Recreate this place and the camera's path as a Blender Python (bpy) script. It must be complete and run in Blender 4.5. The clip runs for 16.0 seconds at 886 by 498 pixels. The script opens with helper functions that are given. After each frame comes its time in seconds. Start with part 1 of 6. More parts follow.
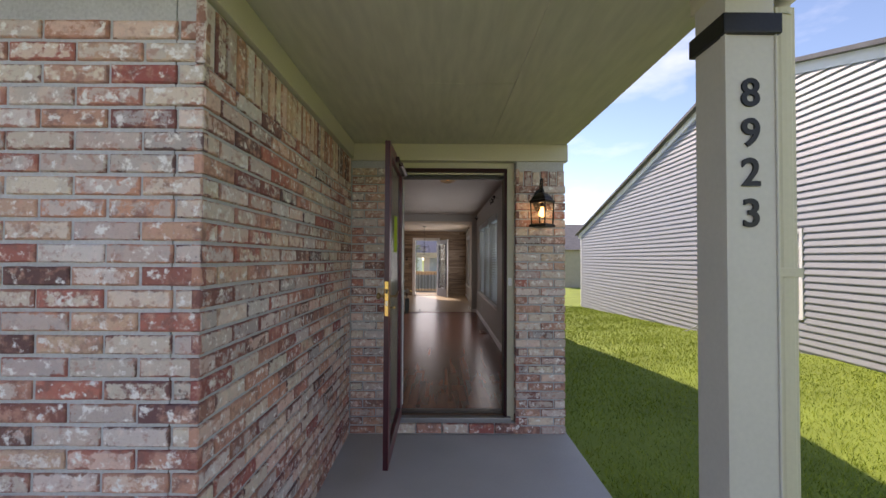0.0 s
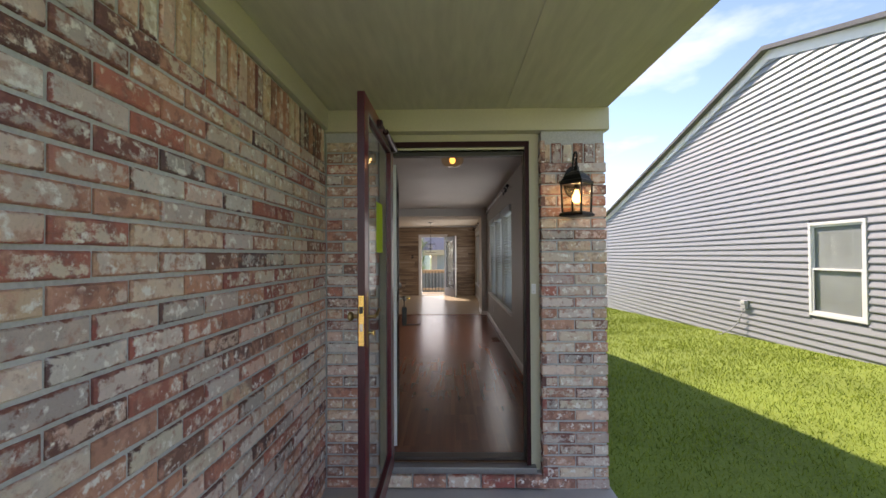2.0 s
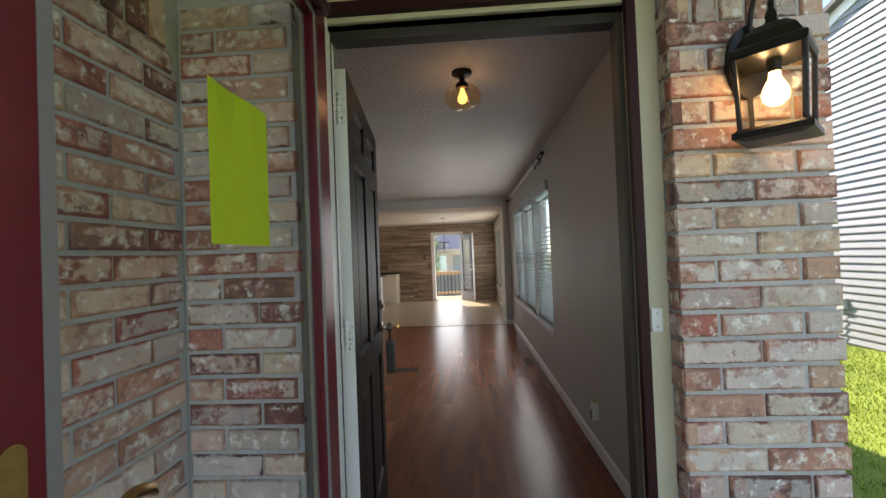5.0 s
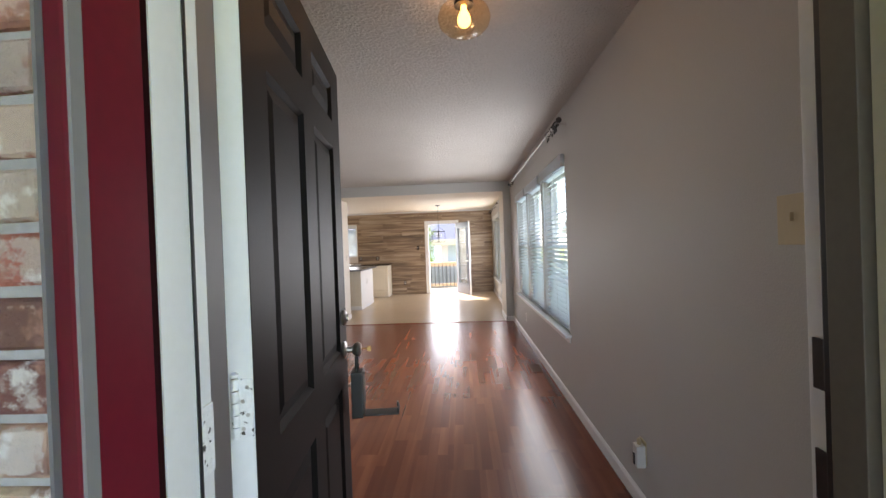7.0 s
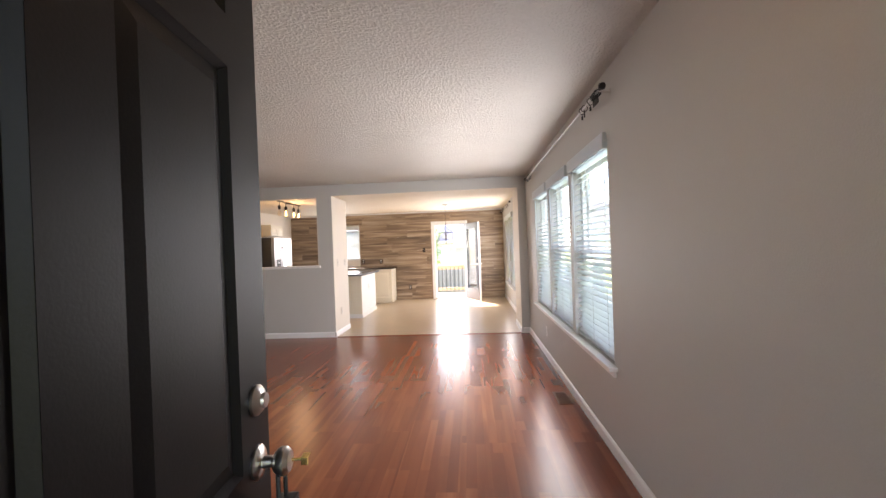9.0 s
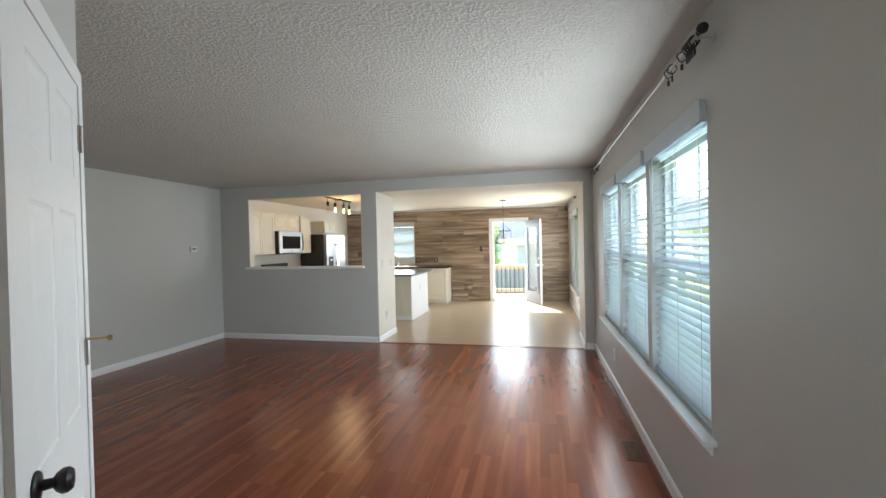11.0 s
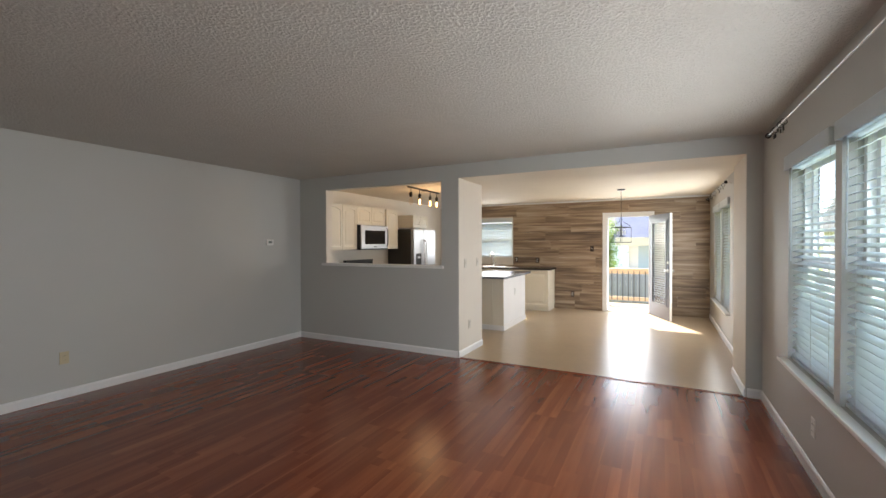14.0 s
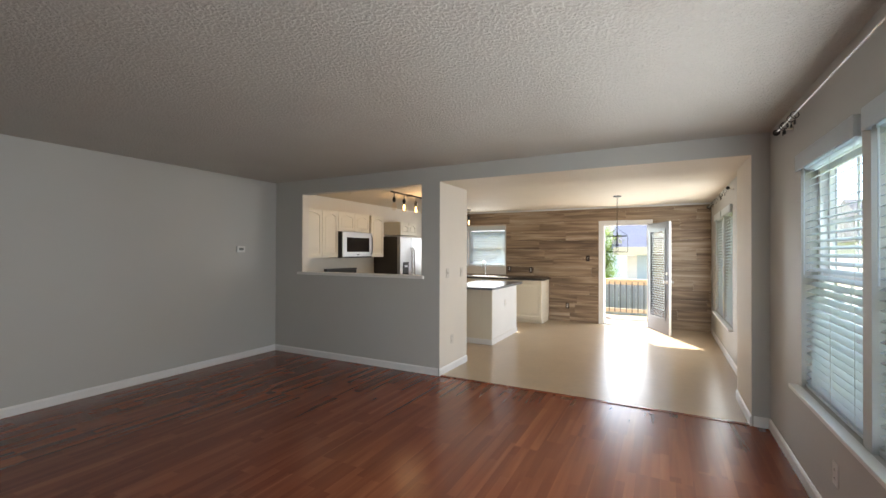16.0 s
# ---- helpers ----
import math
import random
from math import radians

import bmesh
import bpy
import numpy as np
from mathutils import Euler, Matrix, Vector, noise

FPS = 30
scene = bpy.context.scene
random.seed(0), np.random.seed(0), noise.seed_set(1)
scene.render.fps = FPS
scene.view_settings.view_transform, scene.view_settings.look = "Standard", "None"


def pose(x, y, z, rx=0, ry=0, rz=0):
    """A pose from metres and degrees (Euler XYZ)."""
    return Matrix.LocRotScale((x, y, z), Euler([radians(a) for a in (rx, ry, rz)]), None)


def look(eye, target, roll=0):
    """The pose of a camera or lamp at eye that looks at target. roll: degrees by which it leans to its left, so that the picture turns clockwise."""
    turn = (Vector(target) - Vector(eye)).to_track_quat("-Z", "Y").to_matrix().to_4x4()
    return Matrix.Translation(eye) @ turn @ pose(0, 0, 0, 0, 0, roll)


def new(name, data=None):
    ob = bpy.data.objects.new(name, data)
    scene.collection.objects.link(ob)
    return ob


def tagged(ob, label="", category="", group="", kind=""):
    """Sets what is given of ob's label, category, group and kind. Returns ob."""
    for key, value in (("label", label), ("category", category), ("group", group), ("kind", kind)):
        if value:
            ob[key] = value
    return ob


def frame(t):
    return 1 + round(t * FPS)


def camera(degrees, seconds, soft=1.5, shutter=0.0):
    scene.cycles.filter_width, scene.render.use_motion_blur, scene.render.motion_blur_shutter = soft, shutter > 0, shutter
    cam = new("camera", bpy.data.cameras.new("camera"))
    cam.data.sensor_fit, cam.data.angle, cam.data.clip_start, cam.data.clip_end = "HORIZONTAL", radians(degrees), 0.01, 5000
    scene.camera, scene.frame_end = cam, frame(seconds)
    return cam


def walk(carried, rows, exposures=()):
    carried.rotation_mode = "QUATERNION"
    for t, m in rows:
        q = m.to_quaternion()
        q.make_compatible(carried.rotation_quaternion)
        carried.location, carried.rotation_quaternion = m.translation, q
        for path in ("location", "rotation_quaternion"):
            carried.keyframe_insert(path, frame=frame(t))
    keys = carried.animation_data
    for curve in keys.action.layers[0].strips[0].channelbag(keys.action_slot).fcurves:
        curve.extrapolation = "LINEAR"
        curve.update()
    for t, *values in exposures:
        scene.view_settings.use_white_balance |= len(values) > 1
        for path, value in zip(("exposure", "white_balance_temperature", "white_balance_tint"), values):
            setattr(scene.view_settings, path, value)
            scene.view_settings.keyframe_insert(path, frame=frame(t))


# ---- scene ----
cam = camera(93.2, 16.0)
PATH = [
    (0, (0.094, -0.615, 1.356), (0.1, 1.385, 1.401), 0.3),
    (0.5, (0.076, -0.443, 1.364), (0.085, 1.556, 1.409), 0.1),
    (1, (0.096, -0.248, 1.385), (0.099, 1.751, 1.432), -0.2),
    (1.5, (0.116, -0.042, 1.379), (0.105, 1.958, 1.417), -0.3),
    (2, (0.139, 0.241, 1.383), (0.102, 2.24, 1.413), -0.3),
    (2.5, (0.206, 0.526, 1.372), (0.127, 2.524, 1.4), -0.5),
    (3, (0.218, 0.765, 1.362), (0.092, 2.761, 1.389), -0.6),
    (3.5, (0.195, 1.072, 1.379), (0.033, 3.065, 1.41), -0.8),
    (4, (0.181, 1.336, 1.374), (0.006, 3.329, 1.403), -1.0),
    (4.2, (0.176, 1.448, 1.356), (0.008, 3.441, 1.398), -1.3),
    (6.3, (0.116, 2.31, 1.384), (0.046, 4.309, 1.384), -2.3),
    (6.5, (0.112, 2.393, 1.38), (0.037, 4.391, 1.375), -2.1),
    (7, (0.12, 2.563, 1.364), (0.025, 4.56, 1.35), -2.1),
    (7.5, (0.104, 2.744, 1.369), (-0.013, 4.74, 1.355), -2.2),
    (8, (0.09, 2.885, 1.359), (-0.035, 4.881, 1.332), -2.0),
    (8.2, (0.089, 2.956, 1.347), (-0.034, 4.952, 1.34), -2.1),
    (10.3, (0.114, 3.848, 1.489), (-0.14, 5.832, 1.476), -1.6),
    (10.5, (0.135, 3.88, 1.474), (-0.166, 5.857, 1.461), -1.5),
    (11, (0.248, 4.011, 1.477), (-0.196, 5.961, 1.454), -1.3),
    (11.5, (0.276, 4.194, 1.454), (-0.3, 6.109, 1.417), -1.1),
    (12, (0.265, 4.413, 1.472), (-0.433, 6.286, 1.427), -0.8),
    (12.5, (0.261, 4.591, 1.467), (-0.547, 6.419, 1.41), -0.6),
    (13, (0.288, 4.813, 1.485), (-0.596, 6.607, 1.431), -0.6),
    (13.5, (0.264, 4.988, 1.462), (-0.672, 6.754, 1.408), -0.5),
    (14, (0.146, 5.184, 1.461), (-0.779, 6.957, 1.435), -0.2),
    (14.5, (0.123, 5.347, 1.452), (-0.781, 7.131, 1.425), -0.1),
    (15, (0.165, 5.492, 1.465), (-0.737, 7.277, 1.464), 0.0),
    (15.5, (0.188, 5.597, 1.472), (-0.715, 7.381, 1.474), 0.1),
    (16, (0.187, 5.644, 1.46), (-0.742, 7.415, 1.474), 0.2),
]
EXPOSURES = [(0, 0.78, 7500, 24), (1.0, 0.96, 7500, 23), (3.0, 1.2, 7500, 18), (4.2, 1.42, 7700, 18), (6.3, 2.25, 6600, 9), (7.0, 2.78, 7000, 18), (7.5, 3.0, 7900, 31), (8.0, 3.3, 8100, 32), (10.3, 3.25, 6400, 5), (11.5, 2.82, 6500, 5), (12.2, 2.7, 6700, 8), (13, 2.52, 7200, 15), (13.5, 2.54, 7200, 15), (14.2, 2.7, 7000, 11), (16, 2.65, 7000, 11)]
walk(cam, [(t, look(eye, target, roll)) for t, eye, target, roll in PATH], EXPOSURES)

# ---- world, sun, large lights ----
world = bpy.data.worlds.new("world")
scene.world = world
world.use_nodes = True
wn, wl = world.node_tree.nodes, world.node_tree.links
SUN = Vector((0.50, -0.97, -1.0)).normalized()
sky = wn.new("ShaderNodeTexSky")
sky.sky_type, sky.sun_disc = "NISHITA", False
sky.sun_elevation = math.asin(-SUN.z)
sky.sun_rotation = math.atan2(-SUN.x, -SUN.y)
sky.air_density, sky.dust_density, sky.ozone_density = 0.85, 0.05, 2.5
at, clouds, cover, cloudy = wn.new("ShaderNodeTexCoord"), wn.new("ShaderNodeTexNoise"), wn.new("ShaderNodeMapRange"), wn.new("ShaderNodeMixRGB")
stretch = wn.new("ShaderNodeMapping")
stretch.inputs["Scale"].default_value = (1.0, 1.0, 2.6)
wl.new(at.outputs["Generated"], stretch.inputs[0]), wl.new(stretch.outputs[0], clouds.inputs["Vector"])
clouds.inputs["Scale"].default_value, clouds.inputs["Detail"].default_value, clouds.inputs["Roughness"].default_value = 2.6, 7, 0.55
cover.inputs["From Min"].default_value, cover.inputs["From Max"].default_value, cover.inputs["To Max"].default_value = 0.52, 0.80, 0.55
wl.new(clouds.outputs["Fac"], cover.inputs[0]), wl.new(cover.outputs[0], cloudy.inputs[0])
wl.new(sky.outputs[0], cloudy.inputs[1])
cloudy.inputs[2].default_value = (7.0, 7.3, 7.8, 1)
wl.new(cloudy.outputs[0], wn["Background"].inputs[0])
wn["Background"].inputs[1].default_value = 0.145
sun = new("sun", bpy.data.lights.new("sun", "SUN"))
sun.data.energy, sun.data.angle, sun.data.color = 4.2, radians(0.5), (1.0, 0.95, 0.87)
sun.matrix_world = look((0, 0, 20), Vector((0, 0, 20)) + SUN)


def point_lamp(name, at, watts, colour=(1.0, 0.68, 0.36), size=0.03):
    ob = new(name, bpy.data.lights.new(name, "POINT"))
    ob.data.energy, ob.data.color, ob.data.shadow_soft_size = watts, colour, size
    ob.location = at
    return ob


def sky_lamp(name, at, toward, wide, high, watts, colour=(0.86, 0.93, 1.0)):
    """The sky's light that comes in at one opening."""
    ob = new(name, bpy.data.lights.new(name, "AREA"))
    ob.data.shape, ob.data.size, ob.data.size_y = "RECTANGLE", wide, high
    ob.data.energy, ob.data.color = watts, colour
    ob.matrix_world = look(at, Vector(at) + Vector(toward))
    return ob


sky_lamp("entry_daylight", (0.19, 3.27, 1.05), (0, 1, 0), 0.86, 1.9, 0.16)
sky_lamp("patio_daylight", (-0.48, 14.86, 1.02), (0, -1, -0.12), 0.76, 1.95, 4.8)
for y in (6.56, 7.62, 8.65):
    sky_lamp("window_daylight", (0.93, y, 1.33), (-1, 0, 0), 0.85, 1.3, 3.1)
    sky_lamp("window_sky", (1.132, y, 1.36), (-1, 0, -0.15), 0.85, 1.36, 1.3, (0.70, 0.88, 1.0))
for y in (12.57, 13.57):
    sky_lamp("dining_daylight", (0.93, y, 1.3), (-1, 0, 0), 0.86, 1.4, 3.2)
sky_lamp("kitchen_daylight", (-3.45, 14.66, 1.58), (0, -1, 0), 0.9, 0.85, 2.1)
# ---- materials ----
def mat(name, colour, rough=0.6, metal=0.0, bump=0.0, grain=60.0, vary=0.12, patch=3.0, coat=0.0, spread=0.0, stretch=(1, 1, 1), spec=0.5, splat=False):
    """A painted, metal or mineral surface: colour that varies at two scales, and a fine relief."""
    m = bpy.data.materials.new(name)
    m.use_nodes = True
    n, l = m.node_tree.nodes, m.node_tree.links
    b = n["Principled BSDF"]
    b.inputs["Roughness"].default_value, b.inputs["Metallic"].default_value = rough, metal
    b.inputs["Coat Weight"].default_value = coat
    b.inputs["Specular IOR Level"].default_value = spec
    tc, mp = n.new("ShaderNodeTexCoord"), n.new("ShaderNodeMapping")
    mp.inputs["Scale"].default_value = stretch
    l.new(tc.outputs["Object"], mp.inputs[0])
    big, fine = n.new("ShaderNodeTexNoise"), n.new("ShaderNodeTexNoise")
    big.inputs["Scale"].default_value, fine.inputs["Scale"].default_value = patch, grain
    big.inputs["Detail"].default_value, fine.inputs["Detail"].default_value = 4, 4
    l.new(mp.outputs[0], big.inputs["Vector"]), l.new(mp.outputs[0], fine.inputs["Vector"])
    mixed = n.new("ShaderNodeMath")
    mixed.operation = "ADD"
    l.new(big.outputs["Fac"], mixed.inputs[0]), l.new(fine.outputs["Fac"], mixed.inputs[1])
    rng = n.new("ShaderNodeMapRange")
    rng.inputs["From Min"].default_value, rng.inputs["From Max"].default_value = 0.6, 1.4
    rng.inputs["To Min"].default_value, rng.inputs["To Max"].default_value = 1 - vary, 1 + vary
    l.new(mixed.outputs[0], rng.inputs[0])
    last = rng.outputs[0]
    if spread:
        info = n.new("ShaderNodeObjectInfo")
        each = n.new("ShaderNodeMapRange")
        each.inputs["To Min"].default_value, each.inputs["To Max"].default_value = 1 - spread, 1 + spread
        l.new(info.outputs["Random"], each.inputs[0])
        times = n.new("ShaderNodeMath")
        times.operation = "MULTIPLY"
        l.new(last, times.inputs[0]), l.new(each.outputs[0], times.inputs[1])
        last = times.outputs[0]
    tint = n.new("ShaderNodeVectorMath")
    tint.operation = "SCALE"
    tint.inputs[0].default_value = colour
    l.new(last, tint.inputs["Scale"])
    l.new(tint.outputs[0], b.inputs["Base Color"])
    if bump:
        bp = n.new("ShaderNodeBump")
        bp.inputs["Strength"].default_value, bp.inputs["Distance"].default_value = min(1.0, bump), 0.004 * max(1.0, bump)
        relief = fine.outputs["Fac"]
        if splat:
            flat = n.new("ShaderNodeMapRange")
            flat.interpolation_type = "SMOOTHSTEP"
            flat.inputs["From Min"].default_value, flat.inputs["From Max"].default_value = 0.44, 0.60
            l.new(relief, flat.inputs[0])
            relief = flat.outputs[0]
        l.new(relief, bp.inputs["Height"]), l.new(bp.outputs[0], b.inputs["Normal"])
    return m


def ramp(n, l, source, stops):
    r = n.new("ShaderNodeValToRGB")
    while len(r.color_ramp.elements) < len(stops):
        r.color_ramp.elements.new(0.5)
    for e, (at, c) in zip(r.color_ramp.elements, stops):
        e.position, e.color = at, (*c, 1)
    l.new(source, r.inputs[0])
    return r.outputs[0]


def brick_material():
    """Tumbled brick: a dark or red body that shows along the broken edges, under a pale worn wash on the face."""
    m = bpy.data.materials.new("tumbled_brick")
    m.use_nodes = True
    n, l = m.node_tree.nodes, m.node_tree.links
    b = n["Principled BSDF"]
    b.inputs["Roughness"].default_value = 0.85
    info, tc = n.new("ShaderNodeObjectInfo"), n.new("ShaderNodeTexCoord")

    def math_node(kind, a, c, d=0.0):
        q = n.new("ShaderNodeMath")
        q.operation = kind
        for k, v in enumerate((a, c, d)):
            if isinstance(v, (int, float)):
                q.inputs[k].default_value = v
            else:
                l.new(v, q.inputs[k])
        return q.outputs[0]

    shift = n.new("ShaderNodeVectorMath")
    shift.operation = "SCALE"
    shift.inputs[0].default_value = (37.0, 91.0, 53.0)
    l.new(info.outputs["Random"], shift.inputs["Scale"])
    place = n.new("ShaderNodeVectorMath")
    l.new(tc.outputs["Object"], place.inputs[0]), l.new(shift.outputs[0], place.inputs[1])
    other = math_node("FRACT", math_node("MULTIPLY", info.outputs["Random"], 17.31), 0.0)
    third = math_node("FRACT", math_node("MULTIPLY", info.outputs["Random"], 53.7), 0.0)
    body = ramp(n, l, info.outputs["Random"], [(0.0, (0.46, 0.22, 0.16)), (0.12, (0.12, 0.07, 0.065)), (0.24, (0.56, 0.19, 0.14)), (0.38, (0.68, 0.47, 0.33)), (0.50, (0.42, 0.12, 0.10)), (0.62, (0.15, 0.09, 0.09)), (0.74, (0.68, 0.33, 0.22)), (0.86, (0.72, 0.56, 0.40)), (1.0, (0.50, 0.16, 0.125))])
    wash = ramp(n, l, other, [(0.0, (0.60, 0.55, 0.51)), (0.2, (0.90, 0.83, 0.67)), (0.4, (0.88, 0.64, 0.54)), (0.6, (0.92, 0.88, 0.82)), (0.8, (0.58, 0.54, 0.51)), (1.0, (0.90, 0.78, 0.65))])

    def cloud(scale, offset, rough=0.6):
        no, mv = n.new("ShaderNodeTexNoise"), n.new("ShaderNodeVectorMath")
        mv.inputs[1].default_value = (offset, offset * 2, -offset)
        l.new(place.outputs[0], mv.inputs[0]), l.new(mv.outputs[0], no.inputs["Vector"])
        no.inputs["Scale"].default_value, no.inputs["Detail"].default_value, no.inputs["Roughness"].default_value = scale, 5, rough
        return no.outputs["Fac"]

    def over(fac, low, high, colour, below, most=1.0):
        rg, mx = n.new("ShaderNodeMapRange"), n.new("ShaderNodeMixRGB")
        rg.inputs["From Min"].default_value, rg.inputs["From Max"].default_value, rg.inputs["To Max"].default_value = low, high, most
        l.new(fac, rg.inputs[0]), l.new(rg.outputs[0], mx.inputs[0])
        l.new(below, mx.inputs[1])
        if isinstance(colour, tuple):
            mx.inputs[2].default_value = (*colour, 1)
        else:
            l.new(colour, mx.inputs[2])
        return mx.outputs[0]

    split = n.new("ShaderNodeSeparateXYZ")
    l.new(tc.outputs["Generated"], split.inputs[0])
    end = lambda v, size: math_node("MULTIPLY", math_node("SUBTRACT", 0.5, math_node("ABSOLUTE", math_node("SUBTRACT", v, 0.5), 0.0)), size)
    rim = math_node("MINIMUM", end(split.outputs[0], 0.20), end(split.outputs[2], 0.063))
    inward = math_node("MINIMUM", math_node("MULTIPLY", rim, 30.0), 0.34)
    grit, crumb = cloud(110, 13.0, 0.7), cloud(60, 17.0, 0.75)
    ragged = math_node("MULTIPLY", math_node("SUBTRACT", crumb, 0.5), 0.55)
    cover = math_node("ADD", math_node("ADD", inward, math_node("MULTIPLY", cloud(19, 1.0, 0.65), 1.3)), math_node("ADD", math_node("MULTIPLY", third, 0.55), ragged))
    c = over(math_node("ADD", cloud(17, 7.0, 0.6), math_node("MULTIPLY", ragged, 0.4)), 0.50, 0.62, (0.24, 0.12, 0.105), body, 0.65)
    c = over(math_node("ADD", cloud(14, 3.0, 0.6), math_node("MULTIPLY", ragged, 0.4)), 0.52, 0.64, (0.70, 0.38, 0.28), c, 0.75)
    c = over(cover, 1.11, 1.25, wash, c, 0.68)
    c = over(math_node("ADD", cloud(26, 4.0), math_node("MULTIPLY", ragged, 0.4)), 0.55, 0.66, (0.48, 0.23, 0.175), c, 0.6)
    pale = math_node("ADD", math_node("ADD", cloud(25, 9.0, 0.6), math_node("MULTIPLY", inward, 0.25)), math_node("MULTIPLY", ragged, 0.5))
    c = over(pale, 0.64, 0.74, (0.96, 0.92, 0.87), c, 0.9)
    c = over(grit, 0.57, 0.74, (0.24, 0.16, 0.14), c, 0.4)
    l.new(c, b.inputs["Base Color"])
    bp = n.new("ShaderNodeBump")
    bp.inputs["Strength"].default_value, bp.inputs["Distance"].default_value = 0.9, 0.006
    l.new(math_node("ADD", grit, math_node("MULTIPLY", cover, 0.8)), bp.inputs["Height"]), l.new(bp.outputs[0], b.inputs["Normal"])
    return m


def wood_material(name, stops, rough, along, grain=(2.0, 30.0, 30.0), bump=0.1, strip=0.0, coat=0.0, sharp=1.0, grainy=0.7, stave=0.3):
    """Boards whose figure runs along one axis of the object; each board has its own tone. strip: width of the narrow staves pressed into a board."""
    m = bpy.data.materials.new(name)
    m.use_nodes = True
    n, l = m.node_tree.nodes, m.node_tree.links
    b = n["Principled BSDF"]
    b.inputs["Roughness"].default_value, b.inputs["Coat Weight"].default_value = rough, coat
    info, tc, mp = n.new("ShaderNodeObjectInfo"), n.new("ShaderNodeTexCoord"), n.new("ShaderNodeMapping")
    scale = [grain[1]] * 3
    scale[along] = grain[0]
    mp.inputs["Scale"].default_value = scale
    shift = n.new("ShaderNodeVectorMath")
    shift.operation = "SCALE"
    shift.inputs[0].default_value = (17.0, 71.0, 43.0)
    l.new(info.outputs["Random"], shift.inputs["Scale"])
    place = n.new("ShaderNodeVectorMath")
    l.new(tc.outputs["Object"], place.inputs[0]), l.new(shift.outputs[0], place.inputs[1])
    l.new(place.outputs[0], mp.inputs[0])
    no = n.new("ShaderNodeTexNoise")
    no.inputs["Scale"].default_value, no.inputs["Detail"].default_value, no.inputs["Distortion"].default_value = 1.0, 6, 0.6
    l.new(mp.outputs[0], no.inputs["Vector"])
    tone = n.new("ShaderNodeMapRange")
    tone.inputs["From Min"].default_value, tone.inputs["From Max"].default_value = 0.5 - 0.25 / sharp, 0.5 + 0.25 / sharp
    tone.inputs["To Min"].default_value, tone.inputs["To Max"].default_value = 0.0, grainy
    l.new(no.outputs["Fac"], tone.inputs[0])
    total = n.new("ShaderNodeMath")
    total.operation = "ADD"
    each = n.new("ShaderNodeMath")
    each.operation = "MULTIPLY"
    each.inputs[1].default_value = stave
    if strip:
        br, turn = n.new("ShaderNodeTexBrick"), n.new("ShaderNodeMapping")
        turn.inputs["Rotation"].default_value = (0, 0, radians(90) if along == 1 else 0)
        l.new(place.outputs[0], turn.inputs[0]), l.new(turn.outputs[0], br.inputs["Vector"])
        br.inputs["Color1"].default_value, br.inputs["Color2"].default_value = (0, 0, 0, 1), (1, 1, 1, 1)
        br.inputs["Mortar"].default_value = (0.3, 0.3, 0.3, 1)
        br.inputs["Scale"].default_value, br.inputs["Mortar Size"].default_value = 1.0, 0.0
        br.inputs["Brick Width"].default_value, br.inputs["Row Height"].default_value = 0.85, strip
        br.offset = 0.37
        l.new(br.outputs["Color"], each.inputs[0])
    else:
        l.new(info.outputs["Random"], each.inputs[0])
    l.new(tone.outputs[0], total.inputs[0]), l.new(each.outputs[0], total.inputs[1])
    l.new(ramp(n, l, total.outputs[0], stops), b.inputs["Base Color"])
    if bump:
        bp = n.new("ShaderNodeBump")
        bp.inputs["Strength"].default_value, bp.inputs["Distance"].default_value = bump, 0.001
        l.new(no.outputs["Fac"], bp.inputs["Height"]), l.new(bp.outputs[0], b.inputs["Normal"])
    return m


def glass(name, tint=(1, 1, 1), rough=0.0, ior=1.45, sheen=0.6):
    m = bpy.data.materials.new(name)
    m.use_nodes = True
    n, l = m.node_tree.nodes, m.node_tree.links
    n.remove(n["Principled BSDF"])
    clear, gloss, mix, fr = n.new("ShaderNodeBsdfTransparent"), n.new("ShaderNodeBsdfGlossy"), n.new("ShaderNodeMixShader"), n.new("ShaderNodeMath")
    face, rise, base = n.new("ShaderNodeLayerWeight"), n.new("ShaderNodeMath"), ((ior - 1) / (ior + 1)) ** 2
    rise.operation, rise.inputs[1].default_value = "POWER", 4.5
    fr.operation, fr.inputs[1].default_value, fr.inputs[2].default_value = "MULTIPLY_ADD", sheen, base
    l.new(face.outputs["Facing"], rise.inputs[0]), l.new(rise.outputs[0], fr.inputs[0])
    clear.inputs[0].default_value = (*tint, 1)
    gloss.inputs["Roughness"].default_value = rough
    l.new(fr.outputs[0], mix.inputs[0]), l.new(clear.outputs[0], mix.inputs[1]), l.new(gloss.outputs[0], mix.inputs[2])
    l.new(mix.outputs[0], n["Material Output"].inputs[0])
    return m


def glow(name, colour, power):
    m = bpy.data.materials.new(name)
    m.use_nodes = True
    n, l = m.node_tree.nodes, m.node_tree.links
    n.remove(n["Principled BSDF"])
    e = n.new("ShaderNodeEmission")
    e.inputs[0].default_value, e.inputs[1].default_value = (*colour, 1), power
    l.new(e.outputs[0], n["Material Output"].inputs[0])
    return m


